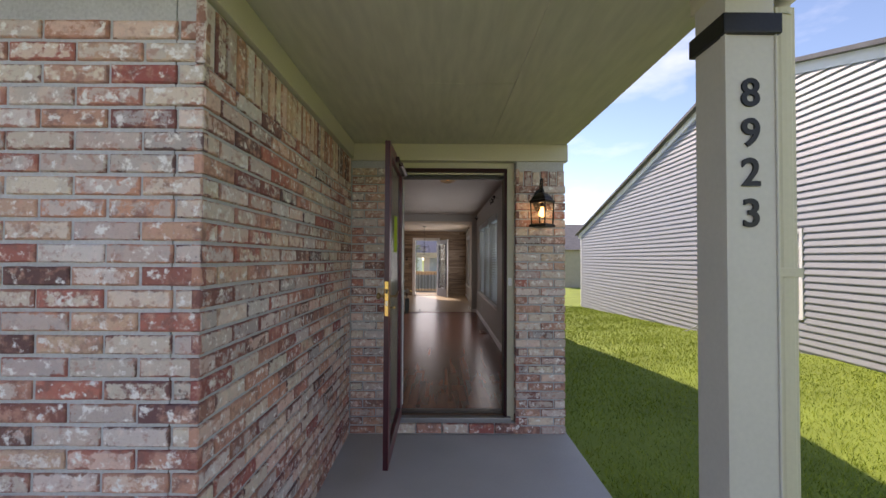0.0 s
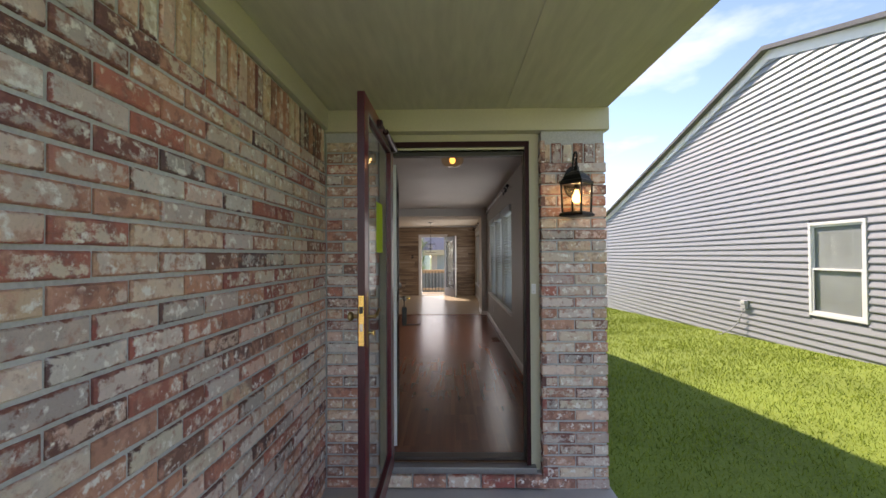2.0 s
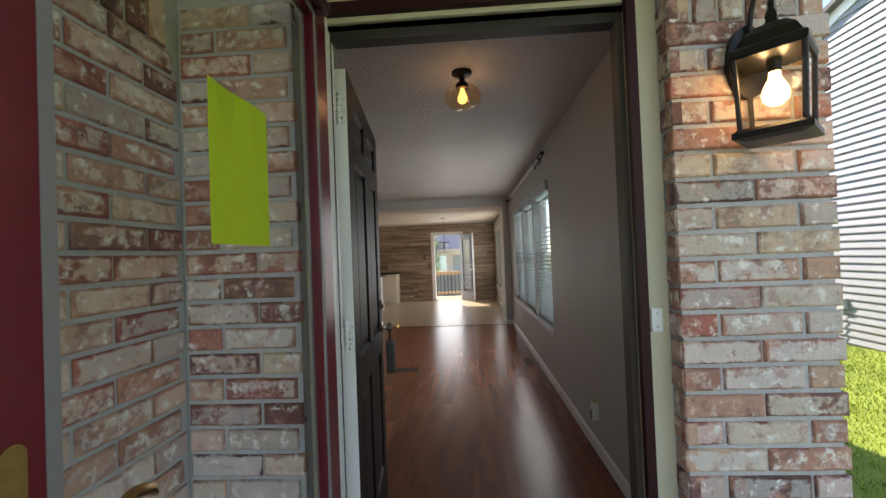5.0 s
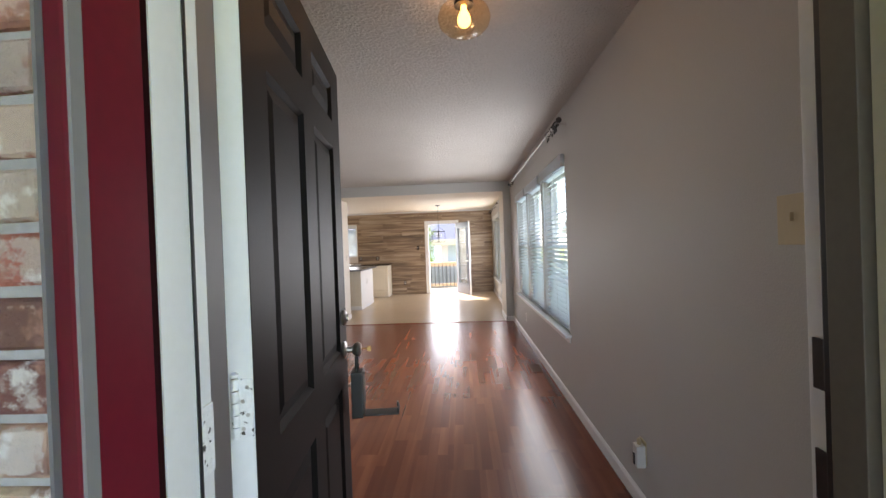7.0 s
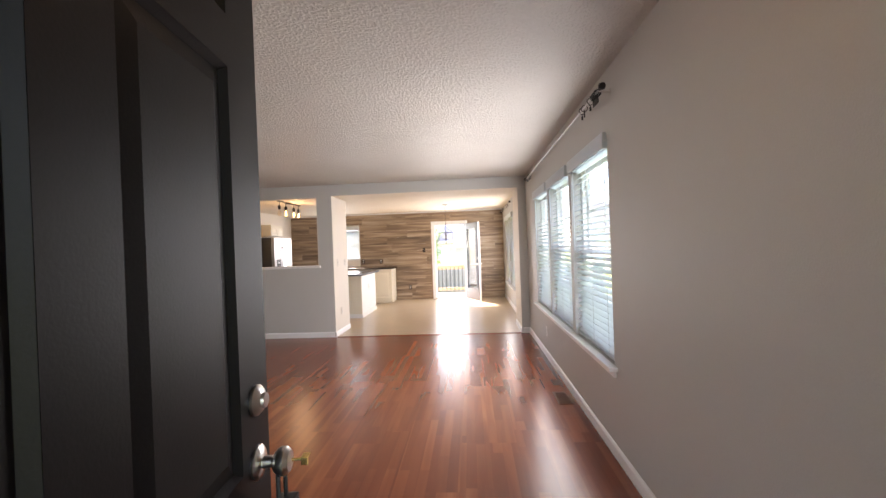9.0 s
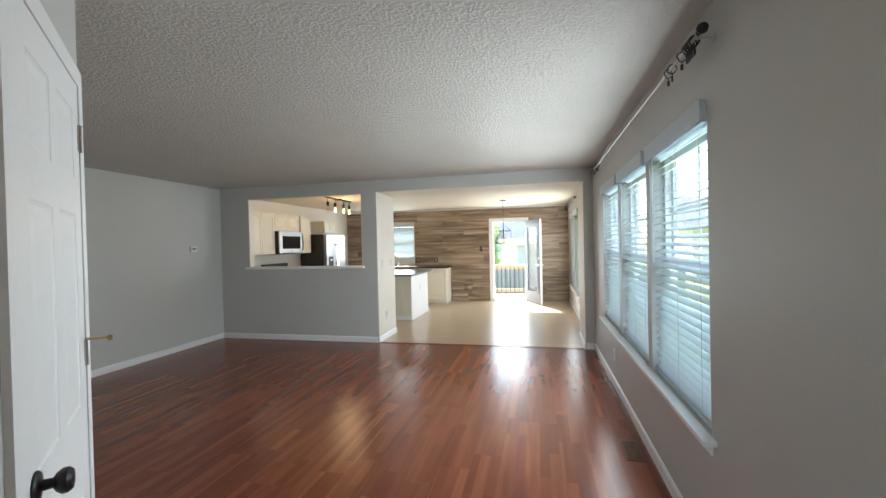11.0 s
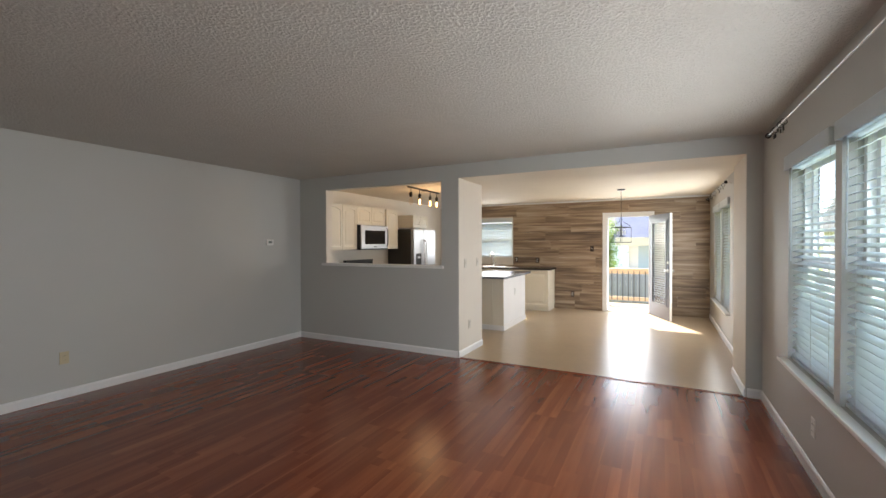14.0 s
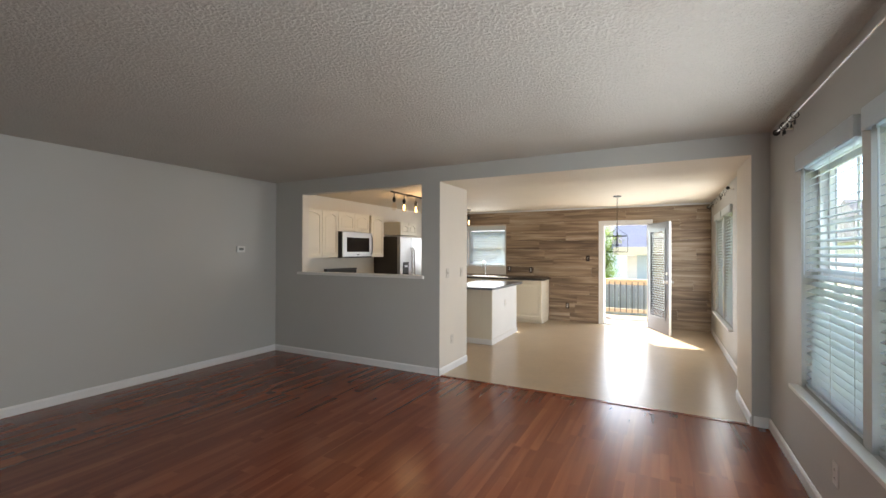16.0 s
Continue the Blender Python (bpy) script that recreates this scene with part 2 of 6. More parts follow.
BRICK = brick_material()
MORTAR = mat("mortar", (0.50, 0.50, 0.50), 0.95, bump=0.8, grain=90, vary=0.2)
KHAKI = mat("khaki_trim_paint", (0.58, 0.54, 0.39), 0.55, vary=0.05, bump=0.1)
SOFFIT = mat("khaki_soffit_board", (0.55, 0.52, 0.385), 0.6, vary=0.16, bump=0.35, grain=25, patch=1.2, stretch=(1, 0.15, 1))
POST = mat("cream_post_paint", (0.54, 0.51, 0.44), 0.5, vary=0.06, bump=0.1)
CONCRETE = mat("porch_concrete", (0.50, 0.485, 0.455), 0.8, vary=0.12, bump=0.4, grain=120, patch=2)
GREY = mat("grey_wall_paint", (0.51, 0.505, 0.48), 0.5, vary=0.03, bump=0.25, grain=180, patch=1.5)
WHITE = mat("white_trim_paint", (0.80, 0.795, 0.785), 0.4, vary=0.03)
CEIL = mat("knockdown_ceiling", (0.58, 0.555, 0.51), 0.5, vary=0.05, bump=1.3, grain=58, patch=2, spec=0.32, splat=True)
KCEIL = mat("cream_kitchen_ceiling", (0.74, 0.66, 0.54), 0.7, vary=0.04, bump=0.5, grain=60)
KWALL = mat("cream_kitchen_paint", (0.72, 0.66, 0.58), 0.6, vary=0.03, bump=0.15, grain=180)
KFLOOR = mat("cream_sheet_floor", (0.44, 0.335, 0.225), 0.28, vary=0.08, grain=14, patch=2.5)
BLACKDOOR = mat("black_door_paint", (0.006, 0.0045, 0.0045), 0.46, vary=0.2, bump=0.06, grain=200, spec=0.12)
MAROON = mat("maroon_door_paint", (0.13, 0.006, 0.016), 0.28, vary=0.15)
BRASS = mat("polished_brass", (0.72, 0.48, 0.16), 0.22, 1.0, vary=0.15)
AGED = mat("aged_brass", (0.42, 0.29, 0.13), 0.3, 1.0, vary=0.2)
NICKEL = mat("brushed_nickel", (0.55, 0.52, 0.48), 0.28, 1.0, vary=0.08)
CHROME = mat("chrome", (0.75, 0.75, 0.76), 0.1, 1.0, vary=0.03)
STEEL = mat("stainless_steel", (0.50, 0.50, 0.51), 0.38, 1.0, vary=0.06, grain=80, stretch=(1, 1, 12))
IRON = mat("black_iron", (0.014, 0.013, 0.013), 0.42, 0.3, vary=0.25, bump=0.15, grain=150)
BLACK = mat("black_plastic", (0.012, 0.012, 0.013), 0.4, vary=0.1)
DARKGREY = mat("dark_grey_steel", (0.06, 0.055, 0.052), 0.45, 0.4, vary=0.1)
SIDING = mat("white_vinyl_siding", (0.275, 0.285, 0.305), 0.5, vary=0.04, grain=40)
SHINGLE = mat("grey_shingle", (0.13, 0.13, 0.14), 0.9, vary=0.3, bump=0.8, grain=40)
FLOOR = wood_material("cherry_laminate", [(0.0, (0.115, 0.025, 0.011)), (0.35, (0.165, 0.038, 0.016)), (0.65, (0.23, 0.061, 0.026)), (1.0, (0.34, 0.108, 0.048))], 0.25, 1, (0.8, 12.0), 0.0, 0.065, grainy=0.50, stave=0.42)
PLANK = wood_material("weathered_plank_laminate", [(0.0, (0.10, 0.068, 0.047)), (0.3, (0.20, 0.137, 0.094)), (0.6, (0.32, 0.23, 0.155)), (1.0, (0.52, 0.42, 0.32))], 0.45, 0, (0.9, 14.0), 0.08, sharp=1.45)
DECKWOOD = wood_material("pine_deck_board", [(0.0, (0.36, 0.27, 0.18)), (1.0, (0.54, 0.43, 0.31))], 0.7, 0, (2.0, 30.0))
PANE = glass("window_glass")
CALM = glass("coated_glass", (0.93, 0.94, 0.94), 0.0, 1.22, 0.15)
BLIND = mat("white_blind_slat", (0.80, 0.81, 0.80), 0.4, vary=0.02)
n, l = BLIND.node_tree.nodes, BLIND.node_tree.links
thin, mixed = n.new("ShaderNodeBsdfTranslucent"), n.new("ShaderNodeMixShader")
thin.inputs[0].default_value = (0.62, 0.72, 0.78, 1)
mixed.inputs[0].default_value = 0.4
l.new(n["Principled BSDF"].outputs[0], mixed.inputs[1]), l.new(thin.outputs[0], mixed.inputs[2])
l.new(mixed.outputs[0], n["Material Output"].inputs[0])
CABINET = mat("cream_cabinet_paint", (0.74, 0.69, 0.58), 0.4, vary=0.03)
DARKTOP = mat("dark_worktop", (0.035, 0.028, 0.025), 0.25, vary=0.4, grain=150)
GREYTOP = mat("blue_grey_worktop", (0.17, 0.18, 0.20), 0.22, vary=0.15, grain=120)


# ---- mesh helpers ----
def box(bm, x0, y0, z0, x1, y1, z1, bevel=0.0, m=None):
    v = [Vector((x, y, z)) for z in (z0, z1) for y in (y0, y1) for x in (x0, x1)]
    v = [bm.verts.new(m @ p if m else p) for p in v]
    faces = [bm.faces.new([v[i] for i in q]) for q in ((0, 2, 3, 1), (4, 5, 7, 6), (0, 1, 5, 4), (2, 6, 7, 3), (0, 4, 6, 2), (1, 3, 7, 5))]
    if bevel:
        bmesh.ops.bevel(bm, geom=list({e for f in faces for e in f.edges}), offset=bevel, segments=2, affect="EDGES", profile=0.7)
    return bm


def block(x0, y0, z0, x1, y1, z1, bevel=0.0):
    return box(bmesh.new(), min(x0, x1), min(y0, y1), min(z0, z1), max(x0, x1), max(y0, y1), max(z0, z1), bevel)


def tube(bm, points, radius, sides=10, closed=False, radii=None):
    """A round bar along a line of points."""
    pts = [Vector(p) for p in points]
    rings = []
    for i, p in enumerate(pts):
        a = pts[i - 1] if i or closed else p
        b = pts[(i + 1) % len(pts)] if i < len(pts) - 1 or closed else p
        t = (b - a).normalized()
        u = t.cross(Vector((0, 0, 1)) if abs(t.z) < 0.95 else Vector((1, 0, 0))).normalized()
        w = t.cross(u)
        r = radii[i] if radii else radius
        rings.append([bm.verts.new(p + r * (u * math.cos(k * math.tau / sides) + w * math.sin(k * math.tau / sides))) for k in range(sides)])
    pairs = list(zip(rings, rings[1:])) + ([(rings[-1], rings[0])] if closed else [])
    for a, b in pairs:
        for k in range(sides):
            bm.faces.new((a[k], a[(k + 1) % sides], b[(k + 1) % sides], b[k]))
    if not closed:
        bm.faces.new(rings[0][::-1]), bm.faces.new(rings[-1])
    return bm


def lathe(bm, profile, at=(0, 0, 0), axis="z", sides=24):
    """Turns a profile of (radius, height) round an axis through a point."""
    turn = {"z": Matrix.Identity(3), "x": Matrix(((0, 0, 1), (0, 1, 0), (-1, 0, 0))), "y": Matrix(((1, 0, 0), (0, 0, 1), (0, -1, 0)))}[axis]
    rings = []
    for r, h in profile:
        ring = [bm.verts.new(Vector(at) + turn @ Vector((max(r, 1e-4) * math.cos(k * math.tau / sides), max(r, 1e-4) * math.sin(k * math.tau / sides), h))) for k in range(sides)]
        rings.append(ring)
    for a, b in zip(rings, rings[1:]):
        for k in range(sides):
            bm.faces.new((a[k], a[(k + 1) % sides], b[(k + 1) % sides], b[k]))
    return bm


def prism(bm, outline, lift):
    """A flat outline pushed along a vector."""
    a = [bm.verts.new(Vector(p)) for p in outline]
    b = [bm.verts.new(Vector(p) + Vector(lift)) for p in outline]
    bm.faces.new(a[::-1]), bm.faces.new(b)
    for i in range(len(a)):
        j = (i + 1) % len(a)
        bm.faces.new((a[i], a[j], b[j], b[i]))
    return bm


def mesh_of(name, bm, material, smooth=False):
    bmesh.ops.recalc_face_normals(bm, faces=bm.faces)
    me = bpy.data.meshes.new(name)
    bm.to_mesh(me)
    bm.free()
    me.materials.append(material)
    if smooth:
        me.shade_smooth()
        me.set_sharp_from_angle(angle=radians(35))
    return me


def part(name, bm, material, parent=None, label="", smooth=False):
    me = bm if isinstance(bm, bpy.types.Mesh) else mesh_of(name, bm, material, smooth)
    ob = new(name, me)
    if parent:
        ob.parent = parent
    return tagged(ob, label)


def thing(name, label, category, at=(0, 0, 0), turn=0.0, group="", kind=""):
    ob = new(name)
    ob.empty_display_size = 0.1
    ob.matrix_world = pose(*at, 0, 0, turn)
    return tagged(ob, label, category, group, kind)


def structure(name, bm, material, label, category="wall"):
    return tagged(new(name, mesh_of(name, bm, material)), label, category, "", "structure")


def slab(bm, axis, p0, p1, a0, a1, z0, z1, holes=()):
    """An upright wall with square holes cut clean through it. axis x: it faces x, from p0 to p1 thick, and runs along y from a0 to a1."""
    aa = sorted({a0, a1, *[v for h in holes for v in h[:2]]})
    zz = sorted({z0, z1, *[v for h in holes for v in h[2:]]})
    aa, zz = [v for v in aa if a0 <= v <= a1], [v for v in zz if z0 <= v <= z1]

    def solid(i, j):
        if not (0 <= i < len(aa) - 1 and 0 <= j < len(zz) - 1):
            return False
        a, z = (aa[i] + aa[i + 1]) / 2, (zz[j] + zz[j + 1]) / 2
        return not any(h[0] < a < h[1] and h[2] < z < h[3] for h in holes)

    seen = {}

    def vert(p, a, z):
        key = (p, a, z)
        if key not in seen:
            seen[key] = bm.verts.new((p, a, z) if axis == "x" else (a, p, z))
        return seen[key]

    for i in range(len(aa) - 1):
        for j in range(len(zz) - 1):
            if not solid(i, j):
                continue
            a, b, c, d = aa[i], aa[i + 1], zz[j], zz[j + 1]
            for p in (p0, p1):
                bm.faces.new([vert(p, a, c), vert(p, b, c), vert(p, b, d), vert(p, a, d)])
            for at, other in ((a, (i - 1, j)), (b, (i + 1, j))):
                if not solid(*other):
                    bm.faces.new([vert(p0, at, c), vert(p1, at, c), vert(p1, at, d), vert(p0, at, d)])
            for at, other in ((c, (i, j - 1)), (d, (i, j + 1))):
                if not solid(*other):
                    bm.faces.new([vert(p0, a, at), vert(p1, a, at), vert(p1, b, at), vert(p0, b, at)])
    return bm


# ---- the plan ----
RIGHT, LEFT, FRONT, PART, BACK = 0.98, -4.90, 3.25, 10.0, 14.75
CEILING, KITCHEN_CEILING = 2.47, 2.39
BRICK_X, BRICK_Y, BRICK_END, PORCH = -0.69, 3.02, 0.755, -0.157
WINDOWS = [(6.07, 7.05), (7.15, 8.09), (8.18, 9.12)]
SILL, HEAD = 0.60, 2.06
DINING = [(12.12, 13.02), (13.12, 14.02)]
KWIN = (-3.92, -2.98, 1.14, 2.03)
PATIO = (-0.89, -0.07, 0.0, 2.03)

right_holes = [(a, b, SILL, HEAD) for a, b in WINDOWS] + [(a, b, 0.48, HEAD) for a, b in DINING]
wall_right = structure("wall_east", slab(bmesh.new(), "x", RIGHT, RIGHT + 0.16, FRONT, BACK, 0, 2.6, right_holes), GREY, "grey painted wall with a row of windows")
wall_left = structure("wall_west", slab(bmesh.new(), "x", LEFT - 0.12, LEFT, 5.2, PART + 0.12, 0, 2.6), GREY, "grey painted side wall of the living room")
kitchen_left = structure("wall_kitchen_west", slab(bmesh.new(), "x", LEFT - 0.12, LEFT, PART + 0.12, BACK, 0, 2.6), KWALL, "cream painted kitchen wall")
front_wall = structure("wall_south", slab(bmesh.new(), "y", 3.10, FRONT, -0.78, RIGHT + 0.16, 0, 2.6, [(-0.335, 0.695, 0, 2.10)]), GREY, "grey painted inner front wall round the door")
bm = slab(bmesh.new(), "y", PART, PART + 0.12, LEFT, RIGHT, 0, 2.6, [(-4.37, -2.385, 1.17, 2.275), (-2.145, 0.855, 0, 2.295)])
partition = structure("wall_partition", bm, GREY, "grey painted partition with a serving hatch and a wide opening")
bm = slab(bmesh.new(), "y", BACK, BACK + 0.16, LEFT - 0.12, RIGHT + 0.16, 0, 2.6, [KWIN, PATIO])
back_wall = structure("wall_north", bm, KWALL, "back wall behind the wood planks")
bm = prism(bmesh.new(), [(-1.40, 5.23, 0), (-0.722, 4.552, 0), (-0.722, 3.25, 0), (-0.84, 3.25, 0), (-0.84, 4.50, 0), (-1.45, 5.11, 0), (-4.9, 5.11, 0), (-4.9, 5.23, 0)], (0, 0, 2.5))
closet_wall = structure("wall_closet", bm, GREY, "grey painted angled closet wall beside the entry")
ceiling = structure("ceiling", block(LEFT - 0.1, FRONT - 0.1, CEILING, RIGHT + 0.1, PART + 0.06, CEILING + 0.1), CEIL, "knockdown textured ceiling of the living room", "ceiling")
kceiling = structure("ceiling_kitchen", block(LEFT - 0.1, PART + 0.125, KITCHEN_CEILING, RIGHT + 0.1, BACK + 0.1, KITCHEN_CEILING + 0.1), KCEIL, "cream ceiling of the kitchen and dining room", "ceiling")
floor_base = structure("floor", block(LEFT - 0.1, 3.10, -0.14, RIGHT + 0.1, PART + 0.02, -0.012), mat("subfloor", (0.12, 0.06, 0.03), 0.8), "subfloor under reddish wood laminate boards", "floor")
kfloor = structure("floor_kitchen", block(LEFT - 0.1, PART + 0.02, -0.14, RIGHT + 0.1, BACK + 0.05, 0.0), KFLOOR, "glossy cream sheet floor of the kitchen and dining room", "floor")


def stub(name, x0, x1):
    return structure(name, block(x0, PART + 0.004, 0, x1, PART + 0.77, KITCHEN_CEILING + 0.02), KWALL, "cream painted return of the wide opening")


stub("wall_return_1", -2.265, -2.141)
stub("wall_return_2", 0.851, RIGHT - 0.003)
structure("header", block(-2.141, PART + 0.004, 2.291, 0.851, PART + 0.77, KITCHEN_CEILING + 0.02), KCEIL, "cream header over the wide opening", "trim")

# ---- floors and skirting ----
board_mesh = {}


def floor_board(x0, x1, y0, y1):
    w, d = round(x1 - x0, 3), round(y1 - y0, 3)
    if (w, d) not in board_mesh:
        bm = box(bmesh.new(), -w / 2, -d / 2, -0.010, w / 2, d / 2, 0)
        board_mesh[w, d] = mesh_of("floor_board", bm, FLOOR)
    ob = part("floor_board", board_mesh[w, d], FLOOR, floor_base)
    ob.location = ((x0 + x1) / 2, (y0 + y1) / 2, 0)


rows = random.Random(4)
x = LEFT
while x < RIGHT - 0.01:
    x1 = min(x + 0.195, RIGHT)
    start = 5.2 if x1 < -1.5 else (4.4 if x1 < -0.75 else 3.20)
    y = start - rows.choice((0.1, 0.3, 0.5, 0.7, 0.9, 1.1))
    while y < PART + 0.02:
        a, b = max(y, start), min(y + 1.2, PART + 0.02)
        if b - a > 0.01:
            floor_board(x, x1, a, b)
        y += 1.2
    x = x1
tagged(part("threshold_strip", block(-2.14, PART - 0.012, 0.0, 0.85, PART + 0.032, 0.007, 0.003), FLOOR, floor_base), "thin reddish wood joint strip")


def skirting(name, a, b, out, high=0.085, thick=0.014, z=0.001):
    """A white baseboard with a rounded top along a wall, from a to b; out points into the room."""
    a, b, o = Vector((*a, z)), Vector((*b, z)), Vector((*out, 0))
    o2 = o * thick
    prof = [Vector((0, 0, 0)), o2, o2 + Vector((0, 0, high * 0.8)), o2 * 0.55 + Vector((0, 0, high * 0.95)), o2 * 0.2 + Vector((0, 0, high)), Vector((0, 0, high))]
    return structure(name, prism(bmesh.new(), [a + p for p in prof], b - a), WHITE, "white painted wooden baseboard", "baseboard")


skirting("baseboard_1", (RIGHT, FRONT), (RIGHT, PART), (-1, 0))
skirting("baseboard_2", (LEFT, 5.23), (LEFT, PART), (1, 0))
skirting("baseboard_3", (LEFT, PART), (-2.16, PART), (0, -1))
skirting("baseboard_4", (0.865, PART), (RIGHT, PART), (0, -1))
skirting("baseboard_5", (-2.141, PART - 0.014), (-2.141, PART + 0.77), (1, 0))
skirting("baseboard_6", (0.851, PART - 0.014), (0.851, PART + 0.77), (-1, 0))
skirting("baseboard_7", (RIGHT, PART + 0.77), (RIGHT, BACK), (-1, 0))
skirting("baseboard_8", (-1.45, 5.23), (LEFT, 5.23), (0, 1))

# ---- porch: slab, brick walls, soffit, beam, post ----
porch = structure("porch_slab", block(-2.6, -1.6, -0.36, 1.19, 3.14, PORCH, 0.012), CONCRETE, "smooth grey concrete porch slab", "floor")
wall_core = structure("wall_brick_side", block(BRICK_X - 0.10, BRICK_END + 0.012, PORCH, BRICK_X - 0.010, 3.2, 2.22), MORTAR, "tumbled brick side wall of the porch with grey mortar")
front_core = structure("wall_brick_front", block(-2.6, BRICK_END + 0.010, PORCH, BRICK_X - 0.104, BRICK_END + 0.1, 2.22), MORTAR, "tumbled brick front wall with grey mortar")
left_core = structure("wall_brick_entry", block(BRICK_X - 0.008, BRICK_Y + 0.010, PORCH, -0.345, 3.098, 2.21), MORTAR, "narrow tumbled brick wall beside the front door")
pier_core = structure("wall_brick_pier", block(0.745, BRICK_Y + 0.010, PORCH, 1.155, 3.25, 2.21), MORTAR, "tumbled brick pier beside the front door")
COURSE, LENGTH, JOINT, FACE = 0.0743, 0.225, 0.0115, 0.0628

brick_rng = random.Random(11)


def brick_mesh(w, h, d, seed):
    """One tumbled brick: chipped, uneven edges. It reaches from y 0, its face, back to d."""
    r = random.Random(seed)
    bm = bmesh.new()
    nx = max(2, round(w / 0.06)) + 1
    xs = [-w / 2 + w * i / (nx - 1) for i in range(nx)]

    def ring(y, shrink, wob):
        top = [Vector((xx * (1 - shrink * 2 / w), y, h / 2 - shrink + r.uniform(-wob, 0))) for xx in xs]
        low = [Vector((xx * (1 - shrink * 2 / w), y, -h / 2 + shrink + r.uniform(0, wob))) for xx in xs]
        return [bm.verts.new(p) for p in top + low[::-1]]

    back, rim, face = ring(d, 0, 0), ring(0.005, 0.0, 0.002), ring(0.0, 0.0045, 0.003)
    for v in face:
        v.co.y += r.uniform(-0.0012, 0.0012)
    k = len(face)
    for a, b in ((back, rim), (rim, face)):
        for i in range(k):
            bm.faces.new((a[i], a[(i + 1) % k], b[(i + 1) % k], b[i]))
    for i in range(nx - 1):
        bm.faces.new((face[i], face[i + 1], face[k - 2 - i], face[k - 1 - i]))
    me = mesh_of("brick", bm, BRICK)
    return me


brick_shapes = {}


def brick_at(parent, at, turn, w, h=FACE, upright=False):
    key = (round(w, 2), round(h, 2), brick_rng.randrange(5))
    if key not in brick_shapes:
        brick_shapes[key] = brick_mesh(w, h, 0.03, hash(key[0] * 1000 + key[1] * 77 + key[2]))
    ob = part("brick", brick_shapes[key], BRICK, parent)
    proud = brick_rng.uniform(-0.0025, 0.0025)
    m = pose(*at, 0, 0, turn) @ pose(0, proud, 0, 0, brick_rng.uniform(-0.35, 0.35) + (90 if upright else 0), brick_rng.uniform(-0.5, 0.5))
    ob.matrix_world = m


def brick_field(parent, to_world, turn, a0, a1, z0, z1, half=0.0):
    """Running bond over a stretch of wall; to_world turns (along, height) into a place on the face."""
    k = 0
    z = z0
    while z + FACE < z1 + 0.01:
        a = a0 - (LENGTH / 2 + half if k % 2 else half)
        while a < a1 - 0.02:
            s, e = max(a, a0), min(a + LENGTH - JOINT, a1)
            if e - s > 0.03:
                brick_at(parent, to_world((s + e) / 2, z + FACE / 2), turn, e - s)
            a += LENGTH
        z += COURSE
        k += 1
    return z


Z0 = PORCH + 0.006
TOP = Z0 + 29 * COURSE
side = lambda a, z: (BRICK_X, a, z)
brick_field(wall_core, side, 90, BRICK_END, BRICK_Y - 0.004, Z0, TOP, 0.0)
a = BRICK_END
while a < BRICK_Y - 0.05:
    brick_at(wall_core, side(a + FACE / 2, TOP + 0.107 - 0.006), 90, 0.2135, FACE, True)
    a += COURSE
brick_field(front_core, lambda a, z: (a, BRICK_END, z), 0, -1.63, BRICK_X - 0.001, Z0, 2.2, 0.045)
brick_field(left_core, lambda a, z: (a, BRICK_Y, z), 0, BRICK_X + 0.003, -0.345, Z0, 2.2, 0.0)
brick_field(pier_core, lambda a, z: (a, BRICK_Y, z), 0, 0.735, 1.165, Z0, TOP, 0.0)
for n in range(6):
    brick_at(pier_core, (0.735 + 0.035 + n * 0.072, BRICK_Y, TOP + 0.05), 0, 0.135 if n % 2 else 0.12, FACE, True)
z, n = Z0, 0
while z < 2.15:
    w = 0.09 if n % 2 else 0.06
    brick_at(pier_core, (0.735, BRICK_Y + w / 2, z + FACE / 2), 270, w)
    z, n = z + COURSE, n + 1

# bricks on edge under the door
sill_core = structure("door_sill_bed", block(-0.345, BRICK_Y + 0.02, PORCH, 0.735, 3.098, -0.062), MORTAR, "brick sill under the front door", "trim")
a = -0.34
while a < 0.72:
    brick_at(sill_core, (a + 0.107, BRICK_Y - 0.012, -0.105), 0, 0.2135, 0.078)
    a += LENGTH
threshold = structure("threshold", block(-0.30, 3.03, -0.062, 0.70, 3.24, -0.020, 0.006), mat("grey_metal_threshold", (0.32, 0.32, 0.33), 0.4, 0.7, vary=0.1), "grey metal door threshold", "trim")
structure("threshold_saddle", block(-0.268, 3.12, -0.020, 0.658, 3.20, 0.004, 0.006), mat("dark_saddle", (0.05, 0.035, 0.03), 0.4), "dark wooden saddle of the threshold", "trim")

soffit = structure("ceiling_porch", block(BRICK_X - 0.4, 0.45, 2.352, 1.175, 3.24, 2.40), SOFFIT, "khaki painted panel ceiling of the porch", "ceiling")
part("batten", block(0.505, 0.46, 2.347, 0.545, 3.0, 2.353, 0.002), SOFFIT, soffit)
for y in (1.75,):
    part("batten", block(BRICK_X, y - 0.002, 2.350, 0.5, y + 0.002, 2.353), SOFFIT, soffit)
structure("frieze_side", block(BRICK_X - 0.10, 0.68, 2.222, BRICK_X + 0.022, BRICK_Y - 0.022, 2.351, 0.004), KHAKI, "khaki painted frieze board over the brick", "trim")
structure("frieze_entry", block(BRICK_X - 0.10, BRICK_Y - 0.02, 2.205, 1.185, 3.098, 2.351, 0.004), KHAKI, "khaki painted header board over the front door", "trim")
beam = structure("porch_beam", block(1.0, 0.30, 2.24, 1.165, 0.90, 2.46, 0.006), KHAKI, "khaki painted porch beam resting on the post", "trim")
